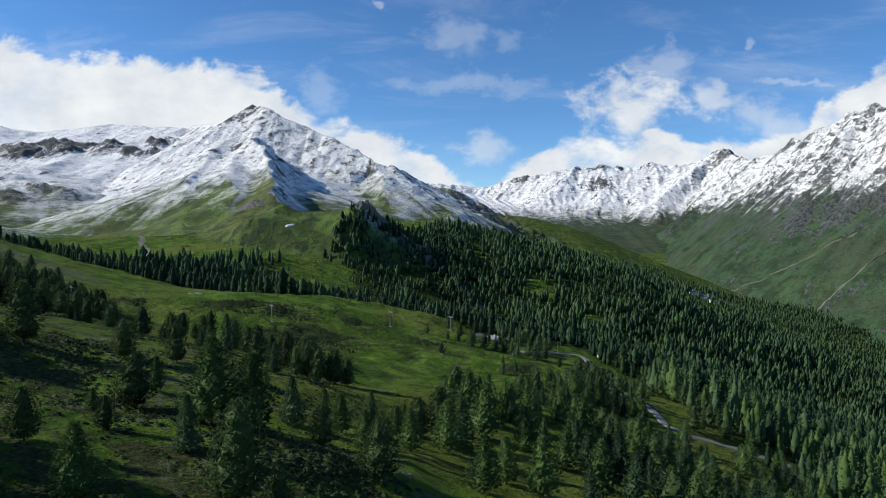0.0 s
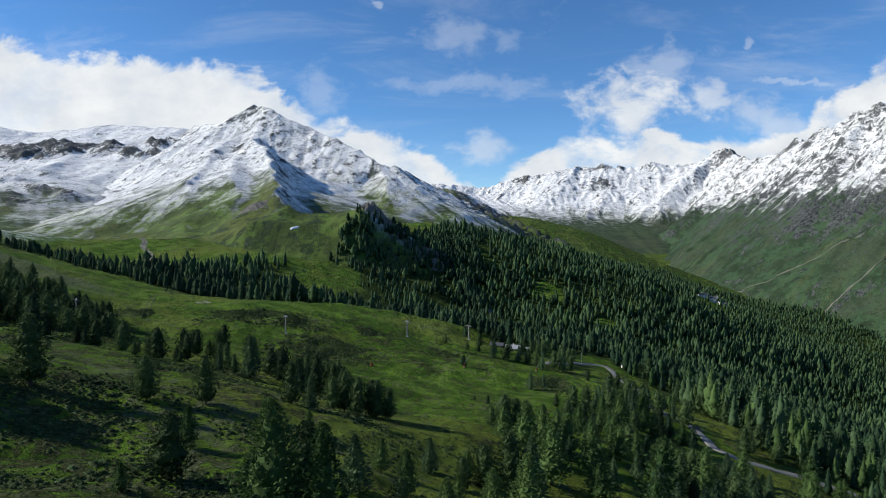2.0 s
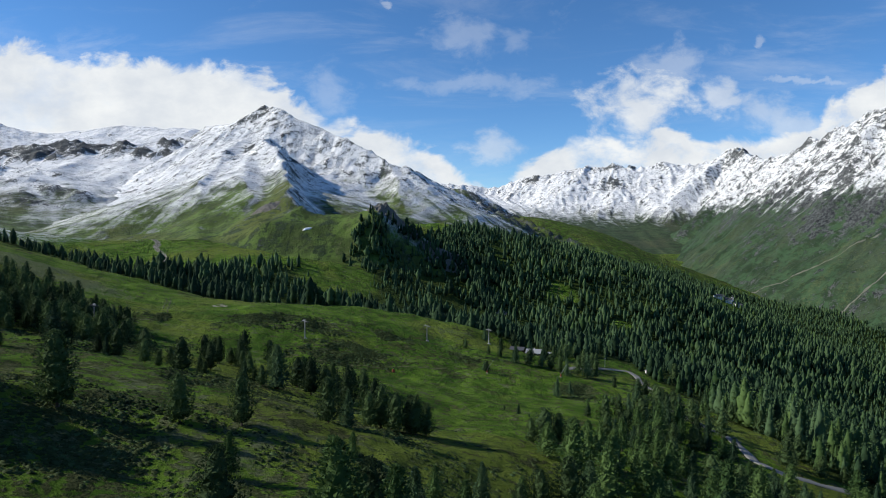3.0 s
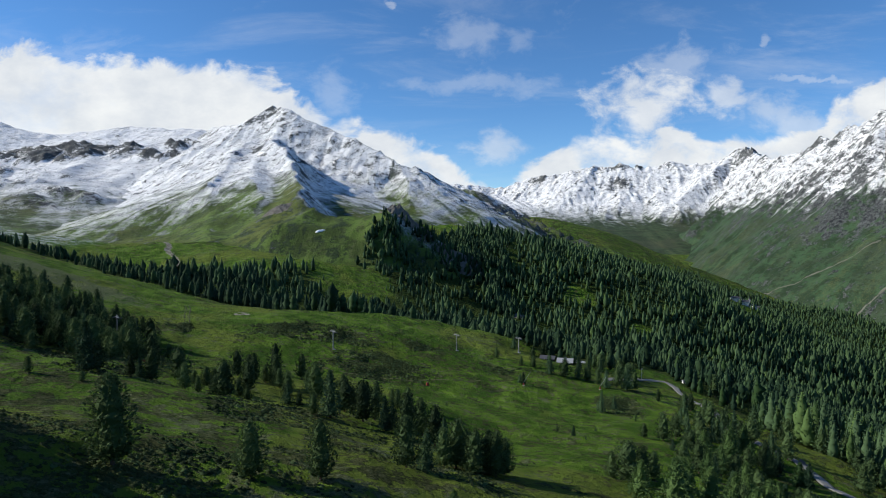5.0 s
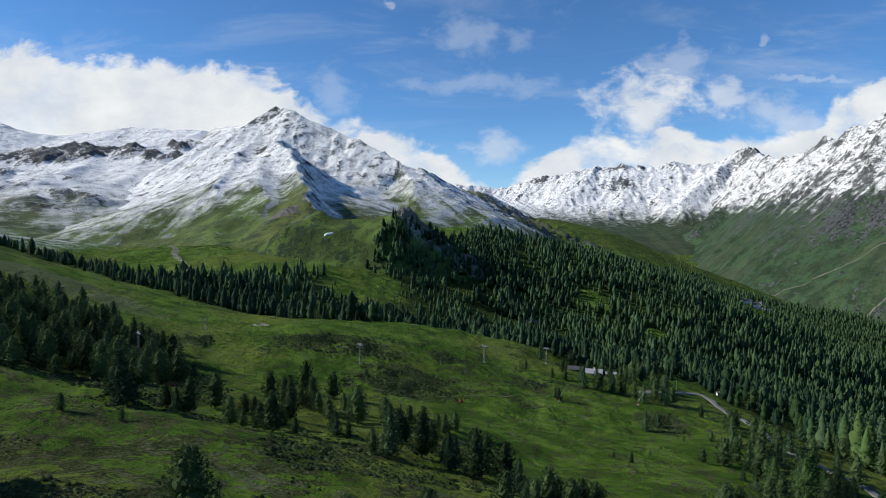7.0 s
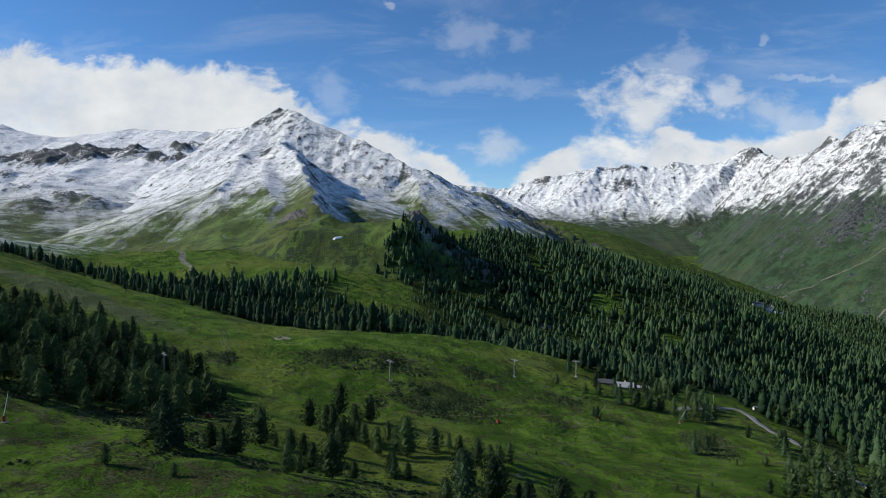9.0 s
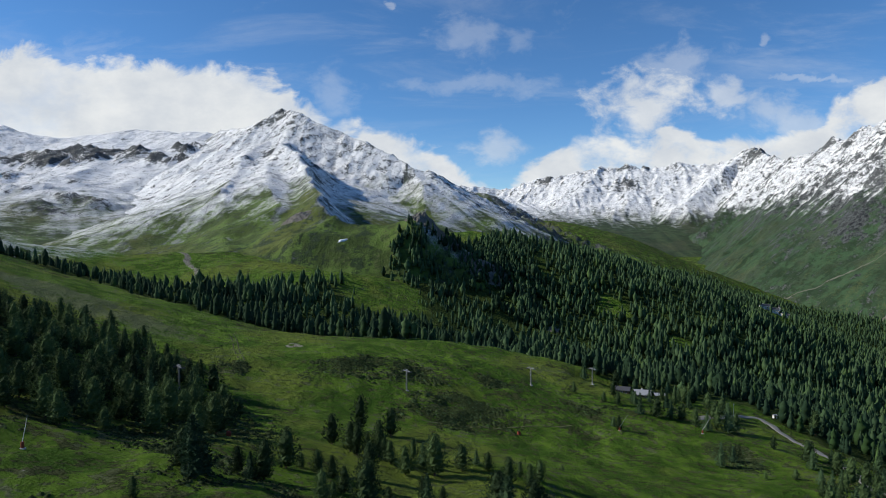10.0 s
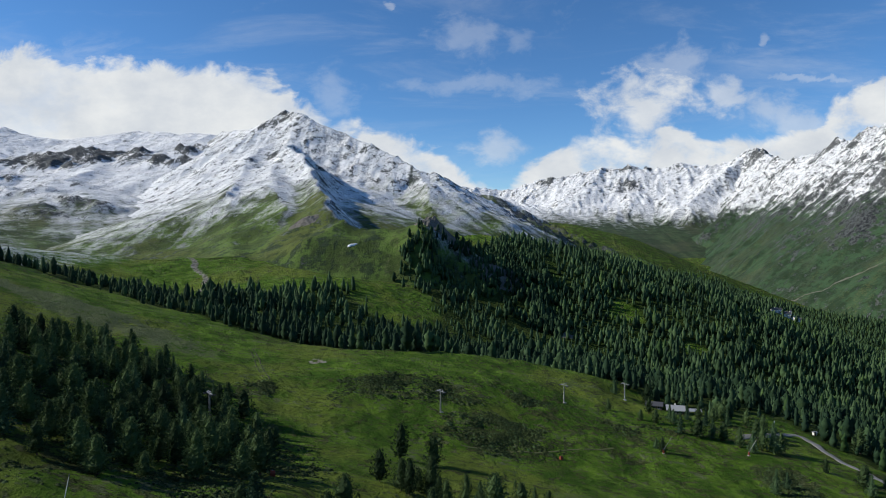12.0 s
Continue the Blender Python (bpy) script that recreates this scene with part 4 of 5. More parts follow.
def make_forest():
    rng, shape = np.random.default_rng(5), random.Random(4)
    for name, west, east, low, high, step, tufts, blades, rings, sides in (("slope_wood", 40, 230, -20, 330, 5.4, 60, 3, 9, 7), ("near_forest", -430, 900, -60, 640, 6.7, 10, 2, 7, 6), ("far_forest", -430, 1120, 640, 1700, 8.0, 3, 1, 5, 5), ("steep_forest", -160, 60, 800, 1060, 5.2, 5, 2, 6, 5)):
        blade = 0.085 if tufts < 50 else 0.046
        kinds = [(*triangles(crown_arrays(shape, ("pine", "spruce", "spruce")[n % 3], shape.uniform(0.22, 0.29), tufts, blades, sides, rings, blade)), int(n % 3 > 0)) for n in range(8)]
        kinds += [(*triangles(crown_arrays(shape, "larch", shape.uniform(0.26, 0.33), tufts, blades, sides, rings, blade)), 2) for n in range(3)]
        x, y = scatter(rng, west, east, low, high, step, wood_cover)
        apart = np.ones(x.size, bool)
        for px, py in PLANTED:
            apart &= (x - px) ** 2 + (y - py) ** 2 > 9
        if name == "near_forest":
            apart &= (x < 40) | (x > 230) | (y > 330)
        x, y = x[apart], y[apart]
        z = land(x, y) - 0.5
        size = np.clip(rng.normal(11.4, 2.8, x.size), 4.5, 18) * (1 + 0.15 * np.clip((y - 500) / 300, 0, 1) - 0.25 * np.clip((y - 1000) / 300, 0, 1)) * (1 + 0.35 * fractal(x, y, 90, 3, 180) + 0.35 * fractal(x, y, 30, 2, 185))
        # smaller trees on the wind-swept crest
        size = size * np.interp(x, [-200, -60, 60], [0.95, 0.82, 1.0])
        kind = rng.integers(0, 8, x.size)
        low_slope = (x > 60) & (rng.random(x.size) < np.clip(0.5 - (y - 260) / 300, 0.06, 0.45))
        kind[low_slope] = rng.integers(8, 11, low_slope.sum())
        spots = np.stack([x, y, z, size, rng.uniform(0, 6.28, x.size), kind], 1)
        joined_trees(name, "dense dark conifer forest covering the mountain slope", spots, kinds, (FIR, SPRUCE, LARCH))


make_forest()


def shrub_mat(x, y):
    """The close mat of dwarf shrubs on the near slope."""
    return np.clip(2.2 * blob(x, y, -66, 96, 42, 32, -20) + 1.8 * blob(x, y, -30, 62, 40, 26), 0, 1)


def shrub_cover(x, y):
    thick = fractal(x, y, 14, 4, 230) + 0.7 * fractal(x, y, 60, 2, 240)
    near = np.clip((200 - y) / 60, 0, 1) * np.clip((10 - x) / 40, 0, 1) * np.clip(-0.05 + 1.5 * thick, 0, 0.5)
    near = np.maximum(near, shrub_mat(x, y) * np.clip(0.72 + 1.6 * thick, 0, 1))
    near = np.maximum(near, np.clip(2 * blob(x, y, -108, 182, 26, 9, -35), 0, 1) * np.clip(0.3 + 2 * thick, 0, 0.8))
    bank = shrub_banks(x, y)
    return np.clip(np.maximum(near, bank * np.clip(0.62 + 1.5 * thick, 0, 1)), 0, 1)


def bush_arrays(rng):
    """A low spreading cushion: a lumpy dome with twigs and leaves that stand out of it."""
    verts, faces = [(0, 0, 0.27)], []
    for k, (r, h) in enumerate(((0.44, 0.19), (0.70, -0.08))):
        for i in range(6):
            a = 1.0472 * (i + 0.5 * (k % 2))
            out = r * rng.uniform(0.7, 1.25)
            verts.append((out * math.cos(a), out * math.sin(a), h + rng.uniform(-0.09, 0.09)))
    for i in range(6):
        j = (i + 1) % 6
        faces += [(0, 1 + i, 1 + j), (1 + i, 7 + i, 7 + j), (1 + i, 7 + j, 1 + j)]
    for _ in range(6):
        a, r = rng.uniform(0, 6.28), rng.uniform(0.05, 0.64)
        centre = Vector((r * math.cos(a), r * math.sin(a), 0.30 * (1 - r * r * 1.6) + rng.uniform(-0.05, 0.06)))
        way = Vector((math.cos(a) * 0.6 + rng.gauss(0, 0.5), math.sin(a) * 0.6 + rng.gauss(0, 0.5), 0.5)).normalized()
        side = way.cross(Vector((rng.gauss(0, 1), rng.gauss(0, 1), rng.gauss(0, 1)))).normalized()
        base = len(verts)
        verts += [tuple(centre - way * 0.14), tuple(centre + side * 0.12), tuple(centre + way * 0.20), tuple(centre - side * 0.12)]
        faces += [(base, base + 1, base + 2), (base, base + 2, base + 3)]
    return triangles((verts, faces))


def make_shrubs():
    rng, shape = np.random.default_rng(15), random.Random(14)
    kinds = [(*bush_arrays(shape), int(n == 5) + 2 * int(n > 5)) for n in range(9)]
    x, y = scatter(rng, -230, 90, 36, 420, 0.68, shrub_cover)
    spots = np.stack([x, y, ground_height(x, y) - 0.05, rng.uniform(0.35, 0.95, x.size) * np.interp(y, [180, 300], [1.0, 1.65]) * (1 + 0.6 * fractal(x, y, 9, 2, 250)), rng.uniform(0, 6.28, x.size), rng.integers(0, 6, x.size)], 1)
    spots[:, 5] = np.where((y > 250) & (spots[:, 5] > 1), 5 + spots[:, 5] % 4, spots[:, 5])
    joined_trees("shrubs", "low grey-green alpine shrubs and heather on the pasture", spots, kinds, (HEATHER, PINE, HEATHER), "shrubs")


make_shrubs()


# ---------------------------------------------------------------- things on the pasture
STEEL = plain("galvanised_steel", (0.27, 0.28, 0.29), 0.45, 0.6, 0.15, 1.5)
DARK_STEEL = plain("dark_steel", (0.09, 0.095, 0.10), 0.5, 0.4, 0.2, 2.0)
CONCRETE = plain("concrete", (0.36, 0.35, 0.33), 0.9, 0.0, 0.2, 2.0)
RED = plain("red_padding", (0.23, 0.048, 0.026), 0.7, 0.0, 0.25, 3.0)
TIMBER = plain("weathered_timber", (0.11, 0.072, 0.045), 0.85, 0.0, 0.35, 1.2)
SLATE = plain("grey_sheet_roof", (0.085, 0.085, 0.09), 0.5, 0.2, 0.2, 0.8)
PALE_ROOF = plain("pale_metal_roof", (0.34, 0.345, 0.35), 0.45, 0.2, 0.12, 0.8)
PLASTER = plain("white_plaster", (0.72, 0.70, 0.66), 0.85, 0.0, 0.1, 1.0)
PANE = plain("dark_window_glass", (0.02, 0.025, 0.03), 0.12, 0.0, 0.1, 1.0)
EARTH = plain("trodden_earth", (0.060, 0.066, 0.030), 0.95, 0.0, 0.3, 0.6)
WORN = plain("worn_turf", (0.120, 0.128, 0.046), 0.95, 0.0, 0.3, 0.6)
SCREE = plain("scree", (0.135, 0.135, 0.105), 0.95, 0.0, 0.4, 0.05)
GRAVEL = plain("gravel", (0.19, 0.185, 0.17), 0.95, 0.0, 0.35, 0.6)
SNOW = plain("old_snow", (0.82, 0.84, 0.87), 0.6, 0.0, 0.06, 0.3)


def height_at(x, y):
    return float(land(np.array([float(x)]), np.array([float(y)]))[0])


class Shape:
    """Gathers boxes, tubes and slabs into one mesh."""

    def __init__(self):
        self.verts, self.faces = [], []

    def box(self, x0, x1, y0, y1, z0, z1, edge=0.0):
        """A box, its upper edges eased by edge."""
        b = len(self.verts)
        e = edge
        self.verts += [(x0, y0, z0), (x1, y0, z0), (x1, y1, z0), (x0, y1, z0), (x0, y0, z1 - e), (x1, y0, z1 - e), (x1, y1, z1 - e), (x0, y1, z1 - e)]
        self.faces += [(b, b + 3, b + 2, b + 1)] + [(b + i, b + (i + 1) % 4, b + 4 + (i + 1) % 4, b + 4 + i) for i in range(4)]
        if e:
            self.verts += [(x0 + e, y0 + e, z1), (x1 - e, y0 + e, z1), (x1 - e, y1 - e, z1), (x0 + e, y1 - e, z1)]
            self.faces += [(b + 4 + i, b + 4 + (i + 1) % 4, b + 8 + (i + 1) % 4, b + 8 + i) for i in range(4)] + [(b + 8, b + 9, b + 10, b + 11)]
        else:
            self.faces.append((b + 4, b + 5, b + 6, b + 7))
        return self

    def tube(self, a, c, ra, rc, sides=10):
        a, c = Vector(a), Vector(c)
        b = len(self.verts)
        way = (c - a).normalized()
        u = way.orthogonal().normalized()
        v = way.cross(u)
        for p, r in ((a, ra), (c, rc)):
            for s in range(sides):
                t = 2 * math.pi * s / sides
                self.verts.append(tuple(p + u * r * math.cos(t) + v * r * math.sin(t)))
        self.faces += [(b + s, b + (s + 1) % sides, b + sides + (s + 1) % sides, b + sides + s) for s in range(sides)]
        self.faces += [tuple(range(b + sides - 1, b - 1, -1)), tuple(range(b + sides, b + 2 * sides))]
        return self

    def prism(self, x0, x1, profile):
        """A profile in y and z, drawn out along x."""
        b, n = len(self.verts), len(profile)
        self.verts += [(x0, y, z) for y, z in profile] + [(x1, y, z) for y, z in profile]
        self.faces += [(b + i, b + (i + 1) % n, b + n + (i + 1) % n, b + n + i) for i in range(n)]
        self.faces += [tuple(range(b + n - 1, b - 1, -1)), tuple(range(b + n, b + 2 * n))]
        return self

    def to(self, name, mat, parent, label=""):
        ob = part(name, self.verts, self.faces, mat, parent, label)
        bm = bmesh.new()
        bm.from_mesh(ob.data)
        bmesh.ops.recalc_face_normals(bm, faces=bm.faces)
        bm.to_mesh(ob.data)
        bm.free()
        return ob


def make_pylon():
    """A ski lift pylon: footing, tapered mast, crossarm with a wheel train at either end, ladder."""
    base = tagged(new("lift_pylon"), "grey steel ski lift pylon with a crossarm on the pasture", "lift pylon", "ski lift pylons")
    Shape().box(-0.8, 0.8, -0.8, 0.8, -1.2, 0.35, 0.08).to("footing", CONCRETE, base, "concrete block")
    Shape().tube((0, 0, 0.3), (0, 0, 8.7), 0.30, 0.20, 12).to("mast", STEEL, base)
    Shape().box(-2.3, 2.3, -0.14, 0.14, 8.35, 8.65, 0.03).to("crossarm", STEEL, base)
    Shape().box(-1.5, 1.5, -0.09, 0.09, 9.0, 9.12, 0.02).box(-0.08, 0.08, -0.08, 0.08, 8.6, 9.05).to("lifting_frame", STEEL, base)
    for x in (-2.1, 2.1):
        train = Shape().box(x - 0.1, x + 0.1, -1.1, 1.1, 8.0, 8.2, 0.02).to("wheel_train", DARK_STEEL, base, "dark wheel train")
        for y in (-0.9, -0.3, 0.3, 0.9):
            Shape().tube((x - 0.07, y, 8.3), (x + 0.07, y, 8.3), 0.22, 0.22, 12).to("wheel", DARK_STEEL, train)
    ladder = Shape()
    for x in (-0.2, 0.2):
        ladder.tube((x, -0.42, 0.4), (x, -0.34, 8.5), 0.025, 0.025, 5)
    for n in range(22):
        ladder.tube((-0.2, -0.42 + 0.003 * n, 0.7 + 0.35 * n), (0.2, -0.42 + 0.003 * n, 0.7 + 0.35 * n), 0.018, 0.018, 5)
    ladder.to("ladder", STEEL, base)
    return base


def set_down(ob, spots):
    """Puts a thing and its copies at places on the plan: x, y, turn in degrees."""
    for n, (x, y, turn) in enumerate(spots):
        m = pose(x, y, height_at(x, y), 0, 0, turn)
        if n:
            copy_thing(ob, m)
        else:
            first = m
    ob.matrix_basis = first


set_down(make_pylon(), [(-82, 327, -50), (-24, 376, -50), (13, 405, -50), (-151, 268, -50)])


def make_lance():
    """A snow-making lance: padded foot, hinge, slim pole that leans, nozzle head."""
    base = tagged(new("snow_lance"), "slim leaning snow-making lance with a red padded foot", "snow lance", "snow lances")
    Shape().box(-0.45, 0.45, -0.45, 0.45, -0.6, 0.3, 0.05).to("footing", CONCRETE, base, "concrete block")
    Shape().tube((0, 0, 0.2), (0, 0, 1.5), 0.36, 0.33, 10).to("padding", RED, base, "red padding")
    Shape().box(-0.16, 0.16, -0.22, 0.22, 1.4, 1.9, 0.03).to("hinge", DARK_STEEL, base)
    Shape().tube((0, 0, 1.7), (3.0, 0, 6.3), 0.085, 0.06, 8).to("pole", STEEL, base)
    Shape().tube((2.95, 0, 6.2), (3.35, 0, 6.6), 0.13, 0.10, 8).to("nozzle_head", DARK_STEEL, base)
    return base


set_down(make_lance(), [(6, 327, 0), (43.2, 334, 5)])


def make_tall_lance():
    """The upright kind beside the upper run."""
    base = tagged(new("snow_lance"), "tall pale snow-making lance standing upright on the upper pasture", "snow lance", "snow lances")
    Shape().box(-0.4, 0.4, -0.4, 0.4, -0.6, 0.25, 0.05).to("footing", CONCRETE, base, "concrete block")
    Shape().tube((0, 0, 0.2), (0, 0, 1.3), 0.30, 0.27, 10).to("padding", RED, base, "red padding")
    Shape().tube((0, 0, 1.2), (0.9, 0, 5.4), 0.075, 0.055, 8).to("pole", PLASTER, base, "white pole")
    Shape().tube((0.88, 0, 5.35), (1.0, 0, 5.75), 0.12, 0.09, 8).to("nozzle_head", DARK_STEEL, base)
    return base


set_down(make_tall_lance(), [(-138.5, 174.5, 0)])


def make_hydrant():
    """A snow-making hydrant in its red crash cover."""
    base = tagged(new("hydrant"), "red padded snow-making hydrant on the meadow", "hydrant", "hydrants")
    Shape().box(-0.55, 0.55, -0.45, 0.45, -0.5, 0.95, 0.12).to("cover", RED, base)
    Shape().prism(-0.5, 0.5, [(-0.42, 0.94), (0.42, 0.94), (0.12, 1.3), (-0.12, 1.3)]).to("cap", RED, base)
    Shape().tube((0, 0, 1.2), (0, 0, 1.5), 0.09, 0.09, 8).to("pipe", STEEL, base)
    return base


set_down(make_hydrant(), [(-120, 223, 10), (-38, 308, 30)])


def make_marker():
    base = tagged(new("marker_pole"), "pale wooden marker pole beside the gravel road", "pole")
    Shape().tube((0, 0, -0.5), (0.05, 0, 6.2), 0.10, 0.07, 8).to("pole", PLASTER, base)
    Shape().box(-0.28, 0.28, -0.05, 0.05, 5.2, 5.8, 0.02).to("sign_board", PALE_ROOF, base)
    return base


set_down(make_marker(), [(77, 379, 0)])


def make_house(name, label, long, deep, wall, rise, walls, roofs, windows, over=0.6, chimney=True, category="house"):
    """A gabled building with eaves, windows with frames, and a door."""
    base = tagged(new(name), label, category)
    hl, hd = long / 2, deep / 2
    body = Shape().prism(-hl, hl, [(-hd, -1.5), (hd, -1.5), (hd, wall), (0, wall + rise), (-hd, wall)])
    body.to("wall", walls, base)
    slope = rise / hd
    edge = hd + over
    for side in (-1, 1):
        drop = wall - slope * over
        slab = [(side * edge, drop + 0.05), (0, wall + rise + 0.05), (0, wall + rise + 0.30), (side * edge, drop + 0.28)]
        roof = Shape().prism(-hl - over, hl + over, slab).to("roof", roofs, base)
        if chimney and side == 1:
            Shape().box(-0.35, 0.35, 0.8, 1.5, wall + rise * 0.3, wall + rise + 0.7, 0.05).to("chimney", PLASTER, roof)
    for n in range(windows):
        x = -hl + (n + 0.7) * long / (windows + 0.4)
        window = Shape().box(x - 0.6, x + 0.6, -hd - 0.09, -hd + 0.02, wall * 0.42, wall * 0.42 + 1.25, 0.02).to("window", PLASTER, base, "pale frame")
        Shape().box(x - 0.5, x + 0.5, -hd - 0.12, -hd - 0.03, wall * 0.42 + 0.1, wall * 0.42 + 1.15).to("pane", PANE, window)
    Shape().box(hl - 1.6, hl - 0.6, -hd - 0.07, -hd + 0.02, 0, 2.0, 0.02).to("door", TIMBER, base, "wooden door")
    return base


set_down(make_house("mountain_hut", "mountain hut with a pale metal roof at the forest edge", 8.5, 7, 3.0, 1.6, TIMBER, PALE_ROOF, 4, category="hut"), [(41.5, 411, -16)])
set_down(make_house("lift_station", "dark timber lift station with a grey sheet roof", 8, 6, 2.6, 1.2, TIMBER, SLATE, 3, chimney=False, category="building"), [(32, 416, -20)])
set_down(make_house("pump_house", "small white pump house beside the gravel road", 1.7, 1.4, 1.3, 0.5, PLASTER, PALE_ROOF, 0, 0.2, False, "hut"), [(107, 397, 10)])


def make_terrace():
    """The hut's terrace with its pale sun sails."""
    base = tagged(new("terrace_canopy"), "pale sun canopy over the terrace of the mountain hut", "canopy")
    Shape().prism(-3.2, 3.2, [(-2.0, 2.6), (2.0, 3.1), (2.0, 3.2), (-2.0, 2.7)]).to("canopy", PALE_ROOF, base, "pale cloth")
    for x in (-3.0, 0, 3.0):
        Shape().tube((x, -1.8, -0.8), (x, -1.8, 2.65), 0.07, 0.07, 6).to("post", STEEL, base)
        Shape().tube((x, 1.8, -0.8), (x, 1.8, 3.1), 0.07, 0.07, 6).to("post", STEEL, base)
    return base


set_down(make_terrace(), [(50, 406, -10)])

# the hamlet on the shoulder above the valley
for n, (x, y, long, deep, wall, turn) in enumerate(((486, 1158, 12, 8, 5, 20), (500, 1150, 14, 9, 6, -15), (514, 1146, 10, 8, 5, 30), (498, 1170, 10, 8, 6, 5), (524, 1156, 11, 8, 5, -30))):
    house = make_house("farmhouse", "white farmhouse with a grey roof on the valley shoulder", long, deep, wall, 2.8, PLASTER, SLATE, 3)
    tagged(house, group="hamlet houses")
    set_down(house, [(x, y, turn)])


def make_chapel():
    base = tagged(new("chapel"), "small white chapel with a pointed tower in the hamlet", "chapel")
    Shape().prism(-5, 5, [(-3, -1.5), (3, -1.5), (3, 4.5), (0, 7.5), (-3, 4.5)]).to("nave", PLASTER, base)
    Shape().prism(-5.3, 5.3, [(-3.5, 4.1), (0, 7.6), (3.5, 4.1), (3.5, 4.4), (0, 7.95), (-3.5, 4.4)]).to("roof", SLATE, base)
    Shape().box(5, 8, -1.5, 1.5, -1.5, 10.5, 0.05).to("tower", PLASTER, base)
    Shape().tube((6.5, 0, 10.5), (6.5, 0, 15.5), 2.0, 0.05, 4).to("spire", SLATE, base)
    return base


set_down(make_chapel(), [(508, 1162, -10)])


def strip(name, label, line, width, mat, lift, height, category, kind="structure", ragged=0.0):
    """A road, path or gully laid on the land along a line, with edges that go down into it."""
    places = []
    for (ax, ay), (bx, by) in zip(line[:-1], line[1:]):
        steps = max(2, int(math.hypot(bx - ax, by - ay) / max(3.0, width)))
        places += [(ax + (bx - ax) * k / steps, ay + (by - ay) * k / steps) for k in range(steps)]
    places.append(line[-1])
    p = np.array(places, float)
    for _ in range(3):
        p[1:-1] = (p[:-2] + 2 * p[1:-1] + p[2:]) / 4
    way = np.gradient(p, axis=0)
    way /= np.linalg.norm(way, axis=1)[:, None] + 1e-9
    across = np.stack([-way[:, 1], way[:, 0]], 1)
    rng = np.random.default_rng(len(places))
    offsets = np.array([-0.62, -0.5, -0.25, 0, 0.25, 0.5, 0.62])
    wide = width * (1 + ragged * rng.uniform(-1, 1, (len(p), 1)))
    x = p[:, :1] + across[:, :1] * offsets * wide
    y = p[:, 1:] + across[:, 1:] * offsets * wide
    z = height(x, y) + lift
    z[:, 0] -= lift + 0.3 + 0.02 * width
    z[:, -1] -= lift + 0.3 + 0.02 * width
    return tagged(sheet(name, x, y, z, mat, kind), label, category)


strip("road", "pale gravel road winding across the pasture", ROAD, 3.2, GRAVEL, 0.22, ground_height, "road", ragged=0.08)
strip("footpath", "faint trodden path across the meadow", [(-14, 326), (-30, 318), (-45, 310), (-60, 305), (-75, 300)], 0.6, WORN, 0.06, ground_height, "path", ragged=0.3)
for aside in (-1.2, 1.2):
    strip("track", "narrow rut of a track running down the pasture", [(-180 + aside, 403), (-172 + aside, 385), (-163 + aside, 360), (-153 + aside, 336)], 0.5, EARTH, 0.06, ground_height, "track", ragged=0.3)
strip("gully", "pale scree gully on the valley side", [(862, 1793), (936, 1738), (1018, 1701), (1097, 1672), (1160, 1650)], 2.2, SCREE, 1.2, wall_height, "gully", ragged=0.5)
strip("gully", "pale scree gully on the valley side", [(944, 1534), (1011, 1511), (1099, 1520), (1180, 1500)], 3.5, SCREE, 1.2, wall_height, "gully", ragged=0.5)


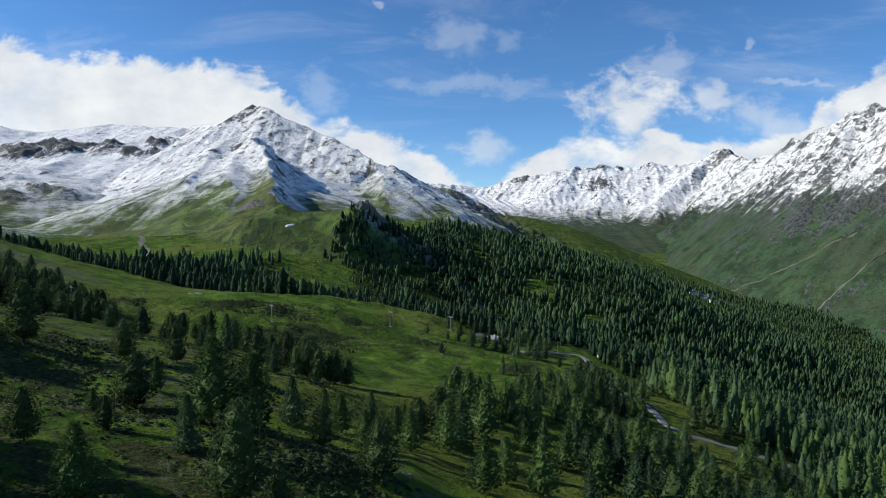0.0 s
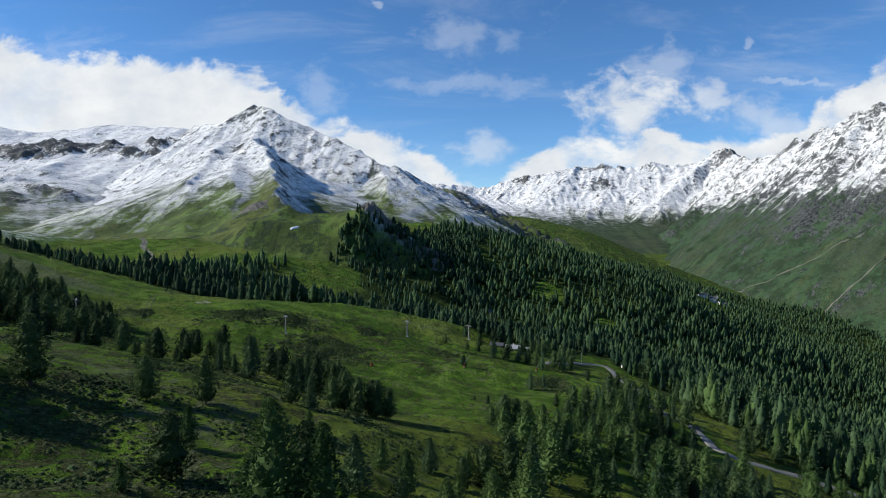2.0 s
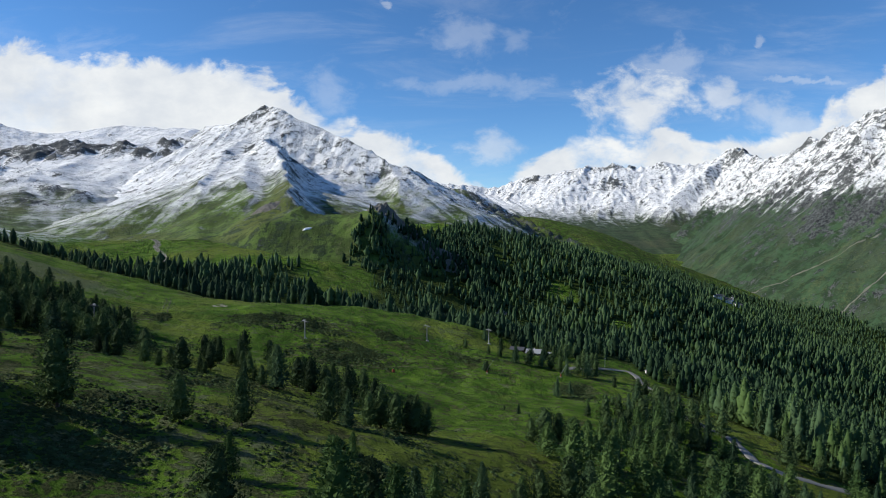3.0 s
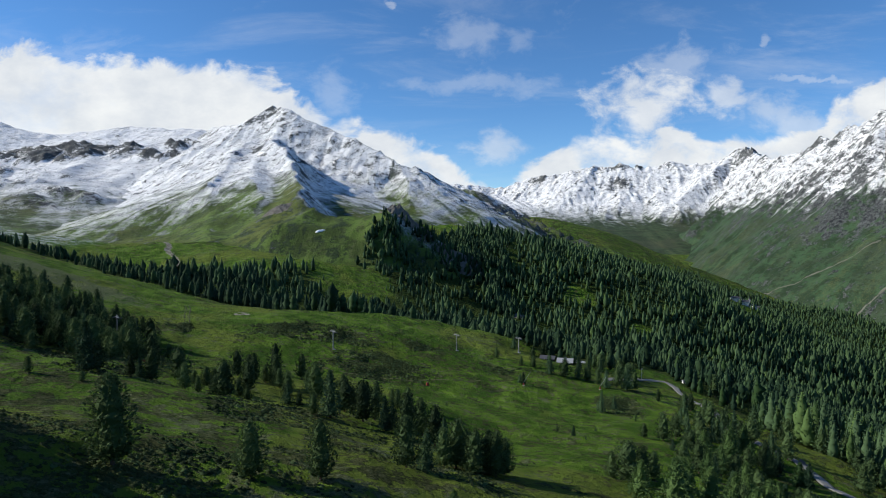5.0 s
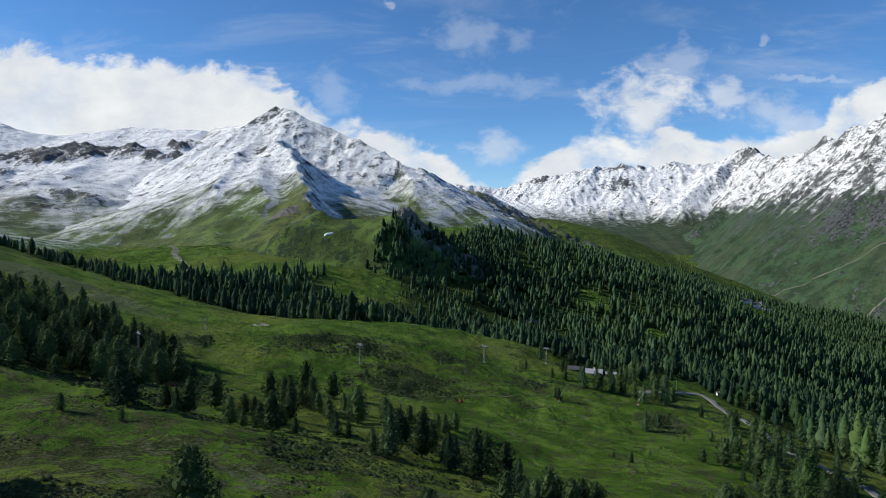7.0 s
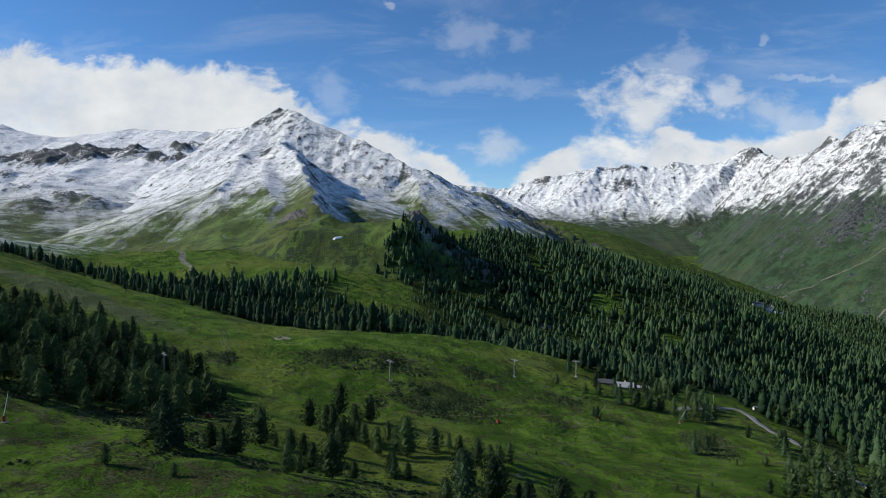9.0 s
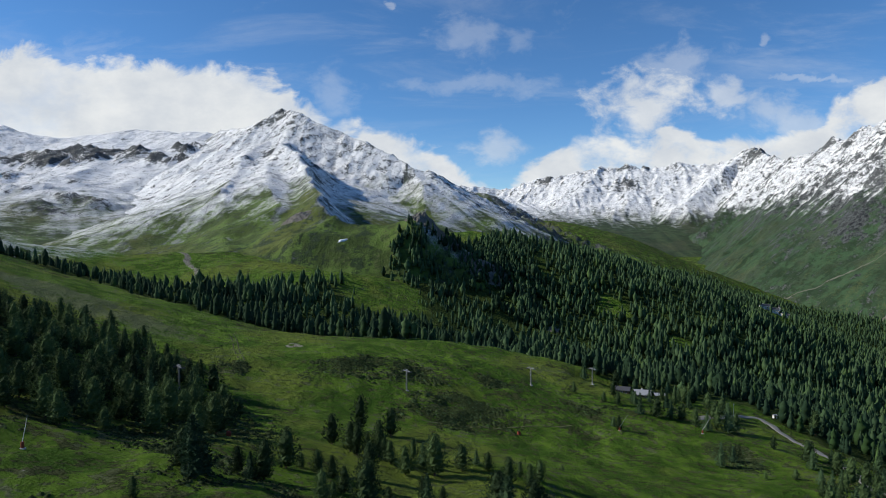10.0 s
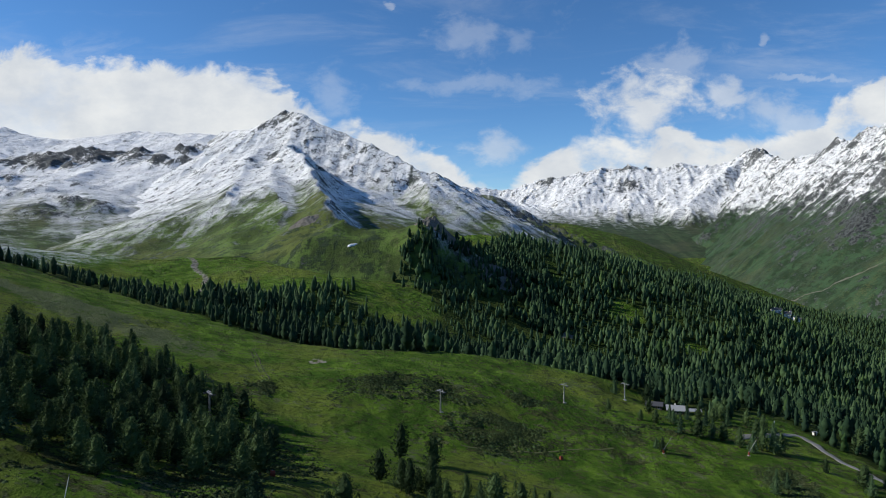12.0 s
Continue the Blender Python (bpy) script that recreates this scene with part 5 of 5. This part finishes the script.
def make_patch(label, x, y, long, wide, turn, seed):
    """A rest of old snow lying on the slope."""
    rng = random.Random(seed)
    rings, spokes = 5, 18
    c, s = math.cos(radians(turn)), math.sin(radians(turn))
    edge = [rng.uniform(0.6, 1.1) for _ in range(spokes)]
    px, py, lift = [], [], []
    for r in range(rings + 1):
        f = r / rings
        for k in range(spokes):
            a = 2 * math.pi * k / spokes
            u, v = f * edge[k] * long / 2 * math.cos(a), f * edge[k] * wide / 2 * math.sin(a)
            px.append(x + c * u - s * v)
            py.append(y + s * u + c * v)
            lift.append(1.2 - 1.6 * f**3)
    z = land(np.array(px), np.array(py)) + np.array(lift)
    verts = list(zip(px, py, z))
    faces = [(r * spokes + k, r * spokes + (k + 1) % spokes, (r + 1) * spokes + (k + 1) % spokes, (r + 1) * spokes + k) for r in range(rings) for k in range(spokes)]
    tagged(part("snow_patch", verts, faces, SNOW, None, label, True), category="snow patch", group="snow patches")


make_patch("small rest of old snow on the grassy mountainside", -198, 892, 16, 4.5, 25, 1)
make_patch("rest of old snow beside the stream", -452, 990, 18, 9, 150, 2)
make_patch("rest of old snow beside the stream", -432, 978, 14, 5, 170, 3)
make_patch("rest of old snow among the trees", -322, 640, 14, 8, 10, 4)


def make_crag(label, x, y, wide, tall, seed):
    """A weathered outcrop: broken ledges and clefts rising out of the slope."""
    n = 26
    u, v = np.meshgrid(np.linspace(-1, 1, n), np.linspace(-1, 1, n))
    px, py = x + u * wide * 0.75, y + v * wide * 0.45
    rough = fractal(px, py, wide * 0.30, 4, seed * 7, 0.6, True)
    dome = np.clip(1.05 - np.sqrt(u * u + v * v) + 0.30 * rough, 0, 1)
    steps = np.round(dome * 5) / 5 * 0.65 + dome * 0.35
    z = land(px, py) - 1.0 + tall * steps * (0.85 + 0.35 * fractal(px, py, wide * 0.12, 3, seed * 9)) - 3.0 * (dome < 0.02)
    ob = sheet("rock_outcrop", px, py, z, ROCK, "")
    ob.data.polygons.foreach_set("use_smooth", [False] * len(ob.data.polygons))
    tagged(ob, label, "rock", "rock outcrops")


make_crag("jagged grey rock outcrop above the forest", -90, 922, 40, 17, 1)
make_crag("grey rock outcrop above the forest", -62, 916, 24, 10, 6)
make_crag("dark rock outcrop on the grassy mountainside", -278, 982, 34, 8, 2)
make_crag("dark rock outcrop on the grassy mountainside", -240, 988, 18, 5, 3)
make_crag("rocks on the forested slope", -10, 900, 44, 7, 4)
make_crag("rocks in a forest clearing", 60, 800, 20, 5, 5)
make_crag("pale boulders on the bank beside the gravel road", 86.5, 242, 5, 2.2, 8)
